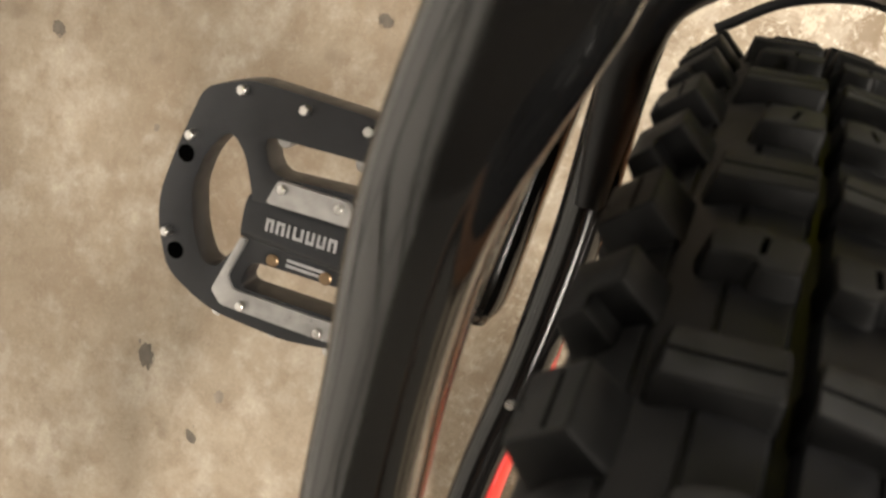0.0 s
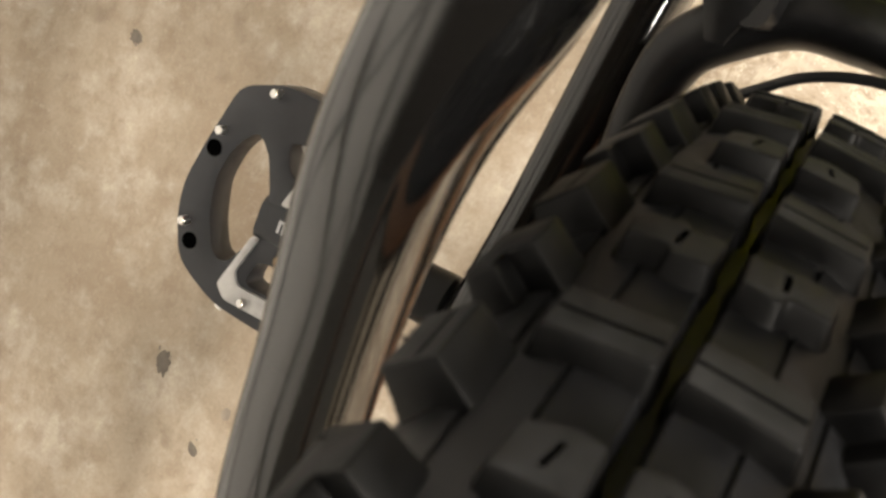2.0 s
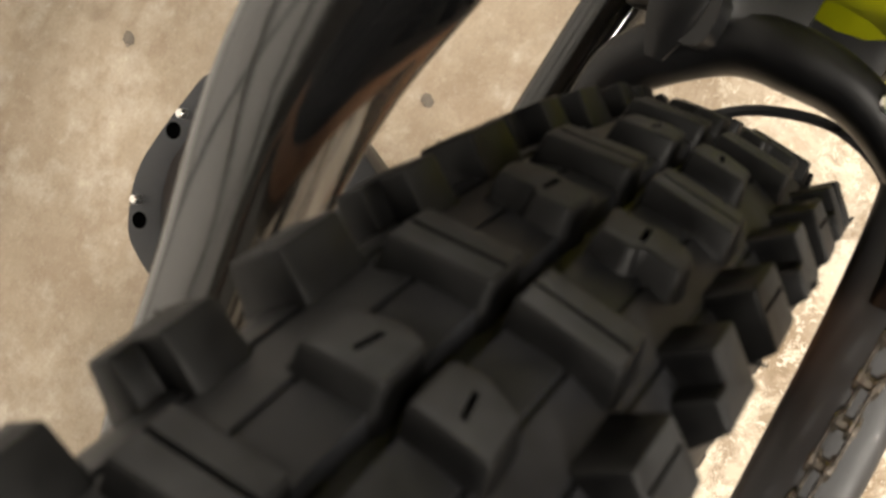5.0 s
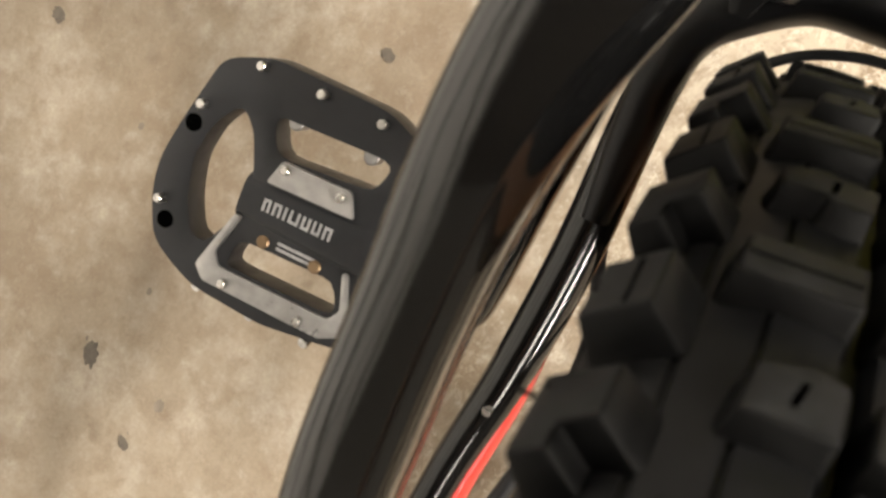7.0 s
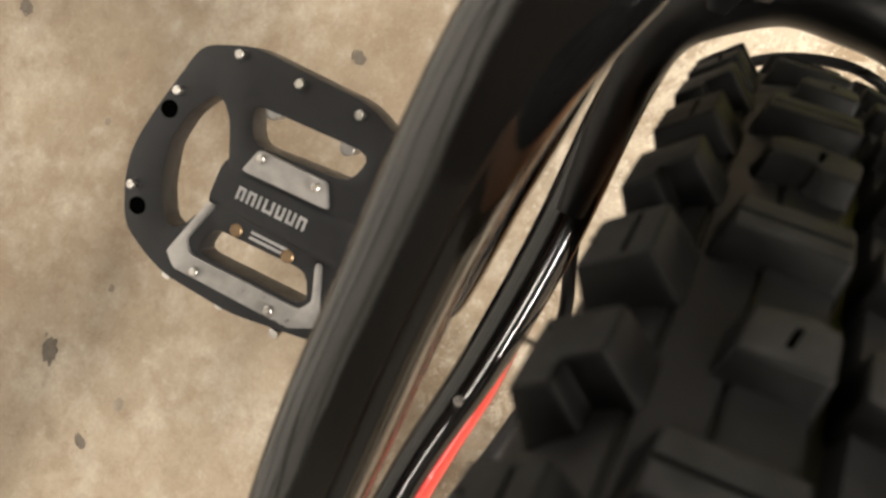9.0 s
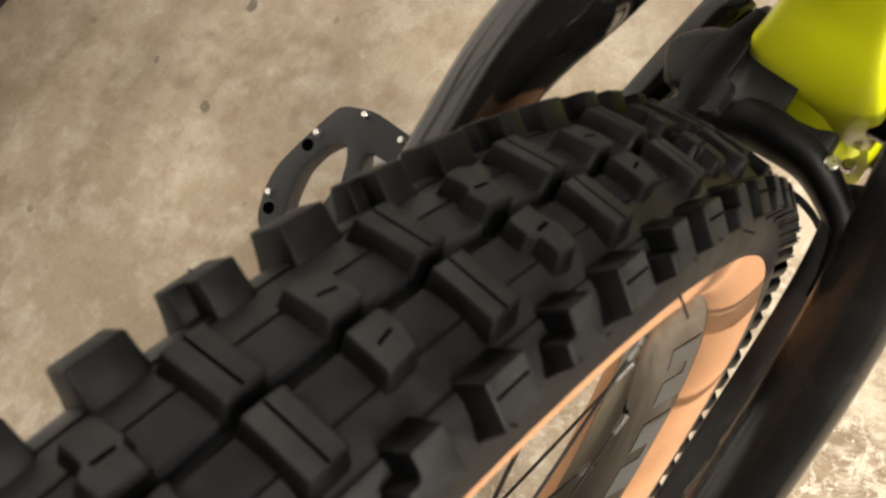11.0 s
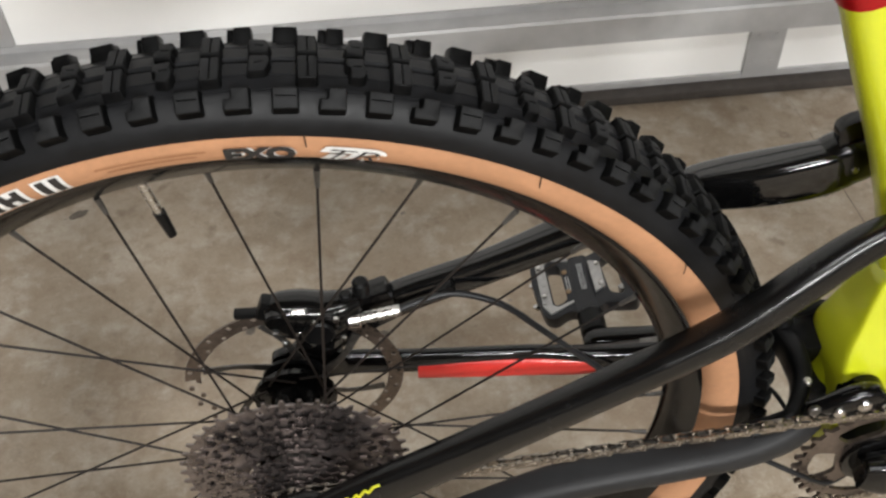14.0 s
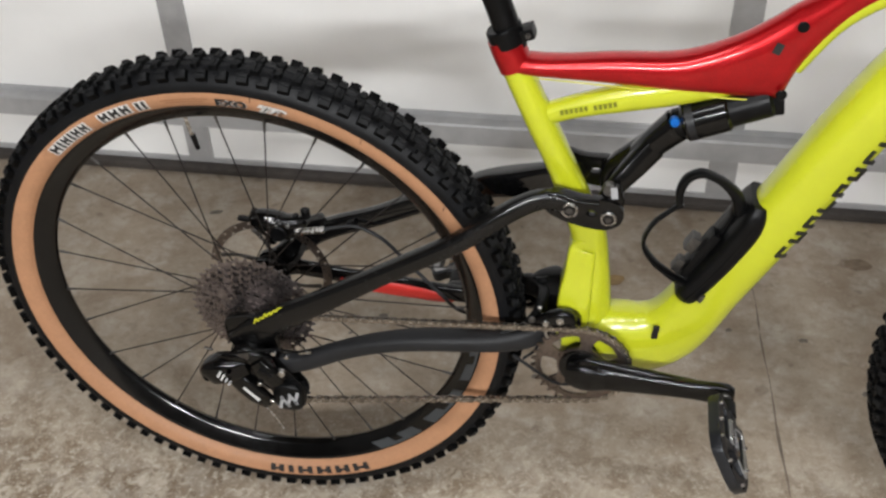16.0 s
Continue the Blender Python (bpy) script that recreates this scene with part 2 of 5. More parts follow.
def spline(points, count):
    """A smooth curve (Catmull-Rom) through points of any width, as count rows."""
    p = np.array(points, float)
    p = np.vstack([2 * p[0] - p[1], p, 2 * p[-1] - p[-2]])
    out = []
    for t in np.linspace(0, len(points) - 1 - 1e-9, count):
        i, u = int(t), t - int(t)
        a, b, c, d = p[i : i + 4]
        out.append(0.5 * (2 * b + (c - a) * u + (2 * a - 5 * b + 4 * c - d) * u * u + (3 * b - a - 3 * c + d) * u**3))
    return np.array(out)


def sweep(points, count=24, sides=16, square=2.0, side=(0, 1, 0), cap=True, bm=None):
    """A tube through rows of x, y, z, half width (along side), half height. square: 2 is an ellipse, more is boxier."""
    bm = bm or bmesh.new()
    rows = spline(points, count)
    rings = []
    for i, r in enumerate(rows):
        tan = Vector(rows[min(i + 1, count - 1)][:3] - rows[max(i - 1, 0)][:3]).normalized()
        a = Vector(side)
        a = (a - tan * a.dot(tan)).normalized()
        b = tan.cross(a)
        ring = []
        for k in range(sides):
            ang = 2 * math.pi * k / sides
            c, s = math.cos(ang), math.sin(ang)
            c, s = math.copysign(abs(c) ** (2 / square), c), math.copysign(abs(s) ** (2 / square), s)
            ring.append(bm.verts.new(Vector(r[:3]) + a * (c * r[3]) + b * (s * r[4])))
        rings.append(ring)
    for p, q in zip(rings, rings[1:]):
        for k in range(sides):
            bm.faces.new((p[k], p[(k + 1) % sides], q[(k + 1) % sides], q[k]))
    if cap:
        for ring in (rings[0], rings[-1]):
            bm.faces.new(ring)
    return bm


def wire(points, radius, count=24, sides=8, bm=None):
    return sweep([(*p, radius, radius) for p in points], count, sides, bm=bm, side=(0.1, 0.99, 0.05))


def rod(a, b, radius, sides=12, bm=None, radius_b=None, bevel=0.0):
    """A round bar from a to b."""
    bm = bm or bmesh.new()
    a, b = Vector(a), Vector(b)
    d = (b - a).normalized()
    u = d.orthogonal().normalized()
    w = d.cross(u)
    stops = [(a, radius), (b, radius if radius_b is None else radius_b)]
    if bevel:
        stops = [(a, radius - bevel), (a + d * bevel, radius), (b - d * bevel, stops[1][1]), (b, stops[1][1] - bevel)]
    rings = []
    for c, r in stops:
        rings.append([bm.verts.new(c + (u * math.cos(t) + w * math.sin(t)) * r) for t in (2 * math.pi * k / sides for k in range(sides))])
    for p, q in zip(rings, rings[1:]):
        for k in range(sides):
            bm.faces.new((p[k], p[(k + 1) % sides], q[(k + 1) % sides], q[k]))
    bm.faces.new(rings[0])
    bm.faces.new(rings[-1])
    return bm


def box(size, m=None, bevel=0.0, bm=None, segments=2):
    """A box of full sizes, bevelled, set by the matrix m."""
    tmp = bmesh.new()
    bmesh.ops.create_cube(tmp, size=1, matrix=Matrix.Diagonal((*size, 1)))
    if bevel:
        bmesh.ops.bevel(tmp, geom=tmp.edges[:], offset=bevel, segments=segments, affect="EDGES", profile=0.7)
    if m is not None:
        bmesh.ops.transform(tmp, matrix=m, verts=tmp.verts)
    return join(bm, tmp)


def join(bm, tmp):
    if bm is None:
        return tmp
    me = bpy.data.meshes.new("tmp")
    tmp.to_mesh(me)
    tmp.free()
    bm.from_mesh(me)
    bpy.data.meshes.remove(me)
    return bm


def plate(outline, thick, holes=(), m=None, bevel=0.0, bm=None):
    """A flat plate in local x, y with holes, from z = -thick / 2 to thick / 2."""
    tmp = bmesh.new()
    edges = []
    for loop in (outline, *holes):
        vs = [tmp.verts.new((x, y, -thick / 2)) for x, y in loop]
        edges += [tmp.edges.new((a, b)) for a, b in zip(vs, vs[1:] + vs[:1])]
    bmesh.ops.triangle_fill(tmp, use_beauty=True, use_dissolve=False, edges=edges)
    faces = tmp.faces[:]
    got = bmesh.ops.extrude_face_region(tmp, geom=faces)
    bmesh.ops.translate(tmp, vec=(0, 0, thick), verts=[g for g in got["geom"] if isinstance(g, bmesh.types.BMVert)])
    if bevel:
        bmesh.ops.recalc_face_normals(tmp, faces=tmp.faces)
        rim = [e for e in tmp.edges if len(e.link_faces) == 2 and e.calc_face_angle(0) > 0.8 and abs(e.verts[0].co.z - e.verts[1].co.z) < 1e-6]
        bmesh.ops.bevel(tmp, geom=rim, offset=bevel, segments=2, affect="EDGES", profile=0.6, clamp_overlap=True)
    if m is not None:
        bmesh.ops.transform(tmp, matrix=m, verts=tmp.verts)
    return join(bm, tmp)


def rounded(points, r, n=4):
    """The outline of a polygon with its corners rounded."""
    out = []
    for i, p in enumerate(points):
        a, b, c = Vector(points[i - 1]), Vector(p), Vector(points[(i + 1) % len(points)])
        da, dc = min(r, (a - b).length * 0.45), min(r, (c - b).length * 0.45)
        s, e = b + (a - b).normalized() * da, b + (c - b).normalized() * dc
        for k in range(n + 1):
            t = k / n
            q = s * (1 - t) ** 2 + b * 2 * t * (1 - t) + e * t**2
            out.append((q.x, q.y))
    return out


def revolve(profile, seg=128, closed=False, bm=None, start=0.0, turn=2 * math.pi):
    """Rows of (radius, y) turned about the y axis."""
    bm = bm or bmesh.new()
    rings = []
    full = abs(turn - 2 * math.pi) < 1e-6
    for k in range(seg if full else seg + 1):
        a = start + turn * k / seg
        rings.append([bm.verts.new((r * math.cos(a), y, r * math.sin(a))) for r, y in profile])
    n = len(profile)
    for k in range(len(rings) if full else len(rings) - 1):
        p, q = rings[k], rings[(k + 1) % len(rings)]
        for j in range(n if closed else n - 1):
            bm.faces.new((p[j], p[(j + 1) % n], q[(j + 1) % n], q[j]))
    return bm


def ring(n, r, wobble=0.0):
    return [(r * math.cos(2 * math.pi * k / n), r * math.sin(2 * math.pi * k / n)) for k in range(n)]


# plates are drawn in local x, y: this lays local x on world x and local y on world z, facing -y
UPRIGHT = Matrix(((1, 0, 0, 0), (0, 0, -1, 0), (0, 1, 0, 0), (0, 0, 0, 1)))


def side_plate(outline, y, thick, holes=(), bevel=0.0, bm=None):
    """An upright plate given by x, z, centred on y."""
    return plate(outline, thick, holes, Matrix.Translation((0, y, 0)) @ UPRIGHT, bevel, bm)

# ---------------------------------------------------------------- the garage
X0, X1, Y0, Y1, HIGH = -2.6, 3.2, -4.2, 0.81, 2.45

bm = bmesh.new()
vs = [bm.verts.new(p) for p in ((X0 - 0.2, Y0 - 0.2, 0), (X1 + 0.2, Y0 - 0.2, 0), (X1 + 0.2, Y1 + 0.9, 0), (X0 - 0.2, Y1 + 0.9, 0))]
bm.faces.new(vs)
got = bmesh.ops.extrude_face_region(bm, geom=bm.faces[:])
bmesh.ops.translate(bm, vec=(0, 0, -0.12), verts=[g for g in got["geom"] if isinstance(g, bmesh.types.BMVert)])
floor = tagged(part("floor", bm, CONCRETE, smooth=False), "worn tan and grey concrete garage floor with scuffs", "floor", kind="structure")


def blot(name, x, y, rx, ry, turn, mat, seed, label, height=0.0012):
    """A thin uneven spot that lies on the floor."""
    rnd = random.Random(seed)
    bm = bmesh.new()
    n, c, s = 44, math.cos(turn), math.sin(turn)
    waves = [(rnd.uniform(0.02, 0.08) * (0.5 if rx > 0.02 else 1.0), rnd.randint(2, 9), rnd.uniform(0, 6)) for _ in range(5)]
    top = []
    for k in range(n):
        a = 2 * math.pi * k / n
        r = 1 + sum(w * math.sin(f * a + p) for w, f, p in waves)
        u, v = rx * r * math.cos(a), ry * r * math.sin(a)
        top.append(bm.verts.new((x + u * c - v * s, y + u * s + v * c, height)))
    bm.faces.new(top)
    return part(name, bm, mat, floor, label, smooth=False)


SPOTS = [
    (0.067, 0.383, 0.0095, 0.0055, 0.3), (0.056, 0.316, 0.005, 0.0035, 0.2), (0.363, 0.265, 0.0055, 0.004, 0.9), (0.291, 0.521, 0.006, 0.0045, 1.0),
    (0.399, 0.554, 0.007, 0.0045, 0.2), (0.444, 0.555, 0.004, 0.003, 0.5), (0.402, 0.70, 0.004, 0.003, 0.0), (0.018, 0.33, 0.006, 0.003, 0.8),
    (0.13, 0.36, 0.003, 0.002, 0.1), (-0.104, 0.411, 0.008, 0.005, 1.3), (0.433, 0.469, 0.004, 0.003, 0.4),
    (-0.359, 0.657, 0.014, 0.006, 0.5), (0.70, 0.43, 0.006, 0.004, 0.6), (0.30, 0.60, 0.004, 0.003, 0.4), (0.24, 0.42, 0.003, 0.002, 0.0),
    (0.83, 0.42, 0.008, 0.005, 0.3), (0.92, 0.30, 0.006, 0.004, 1.2), (0.72, 0.56, 0.006, 0.004, 0.7), (0.11, 0.60, 0.004, 0.003, 0.7),
]
for i, (x, y, rx, ry, turn) in enumerate(SPOTS):
    large = rx > 0.0052
    blot("oil_spot", x, y, rx * 1.05, ry * 1.1, turn, STAIN_DARK if large else STAIN_FAINT, i, "dark oil spot" if large else "faint oil spot", 0.0010)
    rnd = random.Random(500 + i)
    for _ in range(2 if large else 0):
        blot("oil_spot", x + rnd.uniform(-1.6, 1.6) * rx, y + rnd.uniform(-1.6, 1.6) * ry, rx * 0.22, ry * 0.2, turn, STAIN_FAINT, i + 90, "faint oil spot", 0.0008)
blot("brown_stain", 0.488, 0.544, 0.0225, 0.015, 0.5, STAIN_BROWN, 71, "brown oil stain")
blot("brown_stain", 0.955, 0.652, 0.026, 0.018, 0.1, STAIN_UMBER, 73, "brown oil stain")

# saw-cut joint in the slab: two dirty edges with a dark line between
bm = bmesh.new()
rnd = random.Random(5)
sides = [[], []]
for k in range(61):
    y = -1.05 + 1.85 * k / 60
    half = (0.0004 + 0.0042 * rnd.random()) * max(0.12, 1.0 - abs(y - 0.30) / 0.34)
    x = 0.780 - 0.055 * y + 0.0012 * math.sin(k * 0.9)
    for s in (0, 1):
        sides[s].append(bm.verts.new((x + (half if s else -half), y, 0.0007)))
for k in range(60):
    bm.faces.new((sides[0][k], sides[1][k], sides[1][k + 1], sides[0][k + 1]))
part("floor_joint", bm, JOINT, floor, "dirty uneven joint between two slabs", smooth=False)


def wall(name, size, centre, label, mat=WALL_PAINT):
    return tagged(part(name, box(size, Matrix.Translation(centre)), mat, smooth=False), label, "wall", kind="structure")


wall("wall_west", (0.12, Y1 - Y0 + 0.24, HIGH), (X0 - 0.06, (Y0 + Y1) / 2, HIGH / 2), "plain painted garage side wall")
wall("wall_east", (0.12, Y1 - Y0 + 0.24, HIGH), (X1 + 0.06, (Y0 + Y1) / 2, HIGH / 2), "plain painted garage side wall")
wall("wall_south", (X1 - X0, 0.12, HIGH), ((X0 + X1) / 2, Y0 - 0.06, HIGH / 2), "plain painted garage back wall")
wall("wall_north", (X1 - X0, 0.12, HIGH - 2.1), ((X0 + X1) / 2, Y1 + 0.10, (HIGH + 2.1) / 2), "plain wall above the garage door")
tagged(part("ceiling", box((X1 - X0 + 0.24, Y1 - Y0 + 0.4, 0.1), Matrix.Translation(((X0 + X1) / 2, (Y0 + Y1) / 2, HIGH + 0.05))), CEILING_BOARD, smooth=False),
       "plain dim garage ceiling", "ceiling", kind="structure")

# sectional door: four white sections, each with steel struts and stiles on its inside
door = tagged(new("garage_door"), "closed white sectional garage door with grey steel struts", "garage door", kind="structure")
SECTION, LIP = 0.515, 0.028
for k in range(4):
    low = LIP + k * (SECTION + 0.004)
    bm = box((X1 - X0 - 0.02, 0.03, SECTION), Matrix.Translation(((X0 + X1) / 2, Y1 + 0.015, low + SECTION / 2)), 0.004)
    part("door_section", bm, DOOR_WHITE, door, smooth=False)


def strut(z):
    """A hat-shaped stiffener with rolled lips along the door."""
    y = Y1
    prof = [(y - 0.001, -0.030), (y - 0.005, -0.030), (y - 0.007, -0.021), (y - 0.034, -0.018), (y - 0.039, -0.024), (y - 0.042, -0.022), (y - 0.042, 0.020),
            (y - 0.039, 0.024), (y - 0.034, 0.019), (y - 0.007, 0.021), (y - 0.005, 0.030), (y - 0.001, 0.030)]
    bm = bmesh.new()
    ends = [[bm.verts.new((x, py, z + pz)) for py, pz in prof] for x in (X0 + 0.02, X1 - 0.02)]
    for j in range(len(prof) - 1):
        bm.faces.new((ends[0][j], ends[0][j + 1], ends[1][j + 1], ends[1][j]))
    for e in ends:
        bm.faces.new(e)
    return bm


for k in range(4):
    part("strut", strut(0.165 + k * (SECTION + 0.004)), GALV, door, "galvanised steel strut", smooth=False)
for x in (-1.57, -0.439, 0.691, 1.82, 2.95):
    for k in range(4):
        low = LIP + k * (SECTION + 0.004)
        for a, b in ((low + 0.004, 0.133 + k * (SECTION + 0.004)), (0.197 + k * (SECTION + 0.004), low + SECTION - 0.004)):
            bm = box((0.056, 0.007, b - a), Matrix.Translation((x, Y1 - 0.0036, (a + b) / 2)), 0.0012)
            n = max(2, int((b - a) / 0.06))
            for i in range(n):
                for dx in (-0.014, 0.014):
                    z = a + (i + 0.5) * (b - a) / n
                    rod((x + dx, Y1 - 0.0072, z), (x + dx, Y1 - 0.0085, z), 0.0035, 8, bm)
            part("stile", bm, GALV, door, "grey punched steel stile")
part("bottom_rail", box((X1 - X0 - 0.02, 0.034, 0.014), Matrix.Translation(((X0 + X1) / 2, Y1 + 0.013, 0.0305)), 0.003), GALV, door, "grey bottom rail", smooth=False)
part("door_seal", sweep([(X0 + 0.01, Y1 + 0.002, 0.0125, 0.024, 0.013), (X1 - 0.01, Y1 + 0.002, 0.0125, 0.024, 0.013)], 2, 14, 3.0), SEAL, door, "black rubber bottom seal")

for x, y, z in LAMPS:
    lamp = tagged(new("ceiling_light"), "white tube light fixed to the garage ceiling", "ceiling light", "ceiling lights")
    lamp.location = (x, y, HIGH)
    part("housing", box((1.26, 0.22, 0.05), Matrix.Translation((0, 0, -0.025)), 0.01), LAMP_BODY, lamp)
    for dy in (-0.05, 0.05):
        part("tube", rod((-0.6, dy, -0.064), (0.6, dy, -0.064), 0.013, 12), GLOW, lamp, "lit fluorescent tube")

# ---------------------------------------------------------------- the bicycle
bike = tagged(new("mountain_bike"), "lime and red full-suspension mountain bike with tan-wall tyres", "mountain bike")
# how each group of parts is set on the bike: the wheel as drawn, hub parts, frame, near and far stays
ON_WHEEL, ON_HUB = Matrix.Identity(4), Matrix.Translation((0, 0.008, 0))
ON_FRAME = Matrix(((0.945, 0, 0, 0.0170), (0, 1, 0, 0), (0, 0, 0.9655, 0.0221), (0, 0, 0, 1)))
ON_REAR = Matrix(((0.9765, 0, 0, 0.0019), (0, 1, 0, 0), (0, 0, 0.9655, 0.0221), (0, 0, 0, 1)))
ON_LEFT, ON_YOKE = Matrix.Translation((0.0026, 0.0023, 0.0012)), Matrix.Translation((-0.001, 0.0026, 0.0125))
CARRY = ON_WHEEL
AXLE, HUB = Vector((0, 0.0018, 0.37)), Matrix.Translation((0, 0, 0.37))
ROWS_ROUND, FIRST = 92, 54.4
STEP = 360 / ROWS_ROUND

# sidewall and tread base, radius and half width
WALL = [(0.3135, 0.0178), (0.3155, 0.0214), (0.3185, 0.0250), (0.3225, 0.0279), (0.3280, 0.0299), (0.3335, 0.0309), (0.3385, 0.0312)]
BASE = [(0.3385, 0.0312), (0.3428, 0.0318), (0.3468, 0.0312), (0.3504, 0.0298), (0.3540, 0.0277), (0.3568, 0.0258), (0.3590, 0.0238), (0.3604, 0.0218), (0.3607, 0.0212), (0.3601, 0.0210), (0.3603, 0.0203),
        (0.3611, 0.0201), (0.3628, 0.0160), (0.3639, 0.0126), (0.3632, 0.0124), (0.3633, 0.0116), (0.3641, 0.0114), (0.3646, 0.0070), (0.3648, 0.0024), (0.3612, 0.0013), (0.3612, 0.0)]


def wall_y(r):
    return float(np.interp(r, [p[0] for p in WALL], [p[1] for p in WALL]))


def base_r(y):
    return float(np.interp(abs(y), [p[1] for p in BASE[::-1]], [p[0] for p in BASE[::-1]]))


def tread_block(rings, slots, drop):
    """A tread block: rings of points from the ground face down to the root, with slots sunk by the vector drop."""
    bm = bmesh.new()
    loops = [[bm.verts.new(p) for p in r] for r in rings]
    pits = [[bm.verts.new(p) for p in s] for s in slots]
    edges = [bm.edges.new((p, q)) for vs in [loops[0]] + pits for p, q in zip(vs, vs[1:] + vs[:1])]
    bmesh.ops.triangle_fill(bm, use_beauty=True, use_dissolve=False, edges=edges)
    # ground faces take the paler rubber, the walls keep the shade-dark one
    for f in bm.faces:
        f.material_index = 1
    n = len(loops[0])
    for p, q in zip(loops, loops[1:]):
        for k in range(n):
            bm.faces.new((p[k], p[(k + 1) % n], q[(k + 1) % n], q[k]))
    for vs in pits:
        low = [bm.verts.new(v.co + Vector(drop)) for v in vs]
        for k in range(len(vs)):
            bm.faces.new((vs[k], vs[(k + 1) % len(vs)], low[(k + 1) % len(vs)], low[k]))
        bm.faces.new(low)
    return bm


def grown(loop, by):
    """The outline moved outwards (or inwards) all round."""
    area = sum(p[0] * q[1] - q[0] * p[1] for p, q in zip(loop, loop[1:] + loop[:1]))
    s = by if area > 0 else -by
    out = []
    for k, p in enumerate(loop):
        e = Vector(loop[(k + 1) % len(loop)]) - Vector(loop[k - 1])
        nrm = Vector((e.y, -e.x)).normalized()
        out.append((p[0] + nrm.x * s, p[1] + nrm.y * s))
    return out


def knob(outline, tops, slots=(), base=0.0015, flare=0.0010, deep=0.0032):
    """A centre block round the top of a wheel: outline in x (along the tread) and y (across), its height over the axle given by tops(y)."""
    soft = rounded(outline, 0.0011, 2)
    rings = [[(x, y, tops(y)) for x, y in grown(soft, -0.00055)], [(x, y, tops(y) - 0.00018) for x, y in grown(soft, -0.0002)], [(x, y, tops(y) - 0.0006) for x, y in soft],
             [(x, y, tops(y) * 0.3 + base_r(y) * 0.7) for x, y in grown(soft, flare * 0.45)], [(x, y, base_r(y) - base) for x, y in grown(soft, flare * 1.5)]]
    return tread_block(rings, [[(x, y, tops(y)) for x, y in s] for s in slots], (0, 0, -deep))


def crown(y):
    return 0.3692 - 5.0 * y * y


def mirror(loop, side):
    return [(x, y * side) for x, y in loop]


def tread_meshes(prefix):
    """The kinds of tread block for one side: (slotted, siped, stepped) centre blocks and two shoulder blocks."""
    made = {}
    for side in (1, -1):
        name = "l" if side > 0 else "r"
        slot = [(-0.0022, 0.0072), (0.0024, 0.0062), (0.0024, 0.0072), (-0.0022, 0.0082)]
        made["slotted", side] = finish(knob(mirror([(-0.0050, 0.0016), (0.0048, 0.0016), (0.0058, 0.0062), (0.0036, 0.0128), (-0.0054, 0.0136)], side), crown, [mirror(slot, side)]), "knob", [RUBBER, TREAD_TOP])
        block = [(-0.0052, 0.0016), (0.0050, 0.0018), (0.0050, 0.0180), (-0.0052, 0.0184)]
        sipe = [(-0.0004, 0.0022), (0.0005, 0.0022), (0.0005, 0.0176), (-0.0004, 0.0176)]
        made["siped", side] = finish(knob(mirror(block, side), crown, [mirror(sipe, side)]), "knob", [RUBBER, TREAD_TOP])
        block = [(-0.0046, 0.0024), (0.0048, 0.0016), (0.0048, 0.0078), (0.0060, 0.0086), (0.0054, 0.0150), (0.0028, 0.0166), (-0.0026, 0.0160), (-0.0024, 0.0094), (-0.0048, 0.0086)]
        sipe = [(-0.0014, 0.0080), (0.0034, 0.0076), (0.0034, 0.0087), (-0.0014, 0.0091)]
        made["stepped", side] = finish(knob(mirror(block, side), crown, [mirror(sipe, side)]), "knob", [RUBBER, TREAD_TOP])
        # shoulder blocks lean outwards: drawn flat in x, u and laid along the shoulder
        for kind, outline, cuts in (
            ("hooked", [(-0.0066, 0.0004), (-0.0024, 0.0004), (-0.0024, -0.0052), (0.0068, -0.0052), (0.0070, 0.0060), (-0.0066, 0.0064)], ()),
            ("slit", [(-0.0064, -0.0050), (0.0066, -0.0050), (0.0070, 0.0060), (-0.0062, 0.0064)], [[(-0.0051, -0.0010), (0.0054, -0.0010), (0.0054, -0.0002), (-0.0051, -0.0002)]]),
        ):
            lean = Matrix.Translation((0, (0.0265 if side > 0 else 0.0258) * side, 0.3601)) @ Matrix.Rotation(-side * radians(46), 4, "X")
            soft = rounded(outline, 0.0010, 2)
            rings = [[lean @ Vector((x, (u + (run if u > 0.003 else 0.0)) * side, h)) for x, u in grown(soft, g)] for g, h, run in ((-0.0005, 0.0046, 0.0), (-0.0002, 0.0044, 0.0), (0.0, 0.0040, 0.0), (0.0003, -0.0008, 0.0010), (0.0009, -0.0060, 0.0022))]
            pits = [[lean @ Vector((x, u * side, 0.0046)) for x, u in s] for s in cuts]
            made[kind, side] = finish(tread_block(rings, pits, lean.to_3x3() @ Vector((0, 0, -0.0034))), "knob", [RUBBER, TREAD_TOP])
    return made


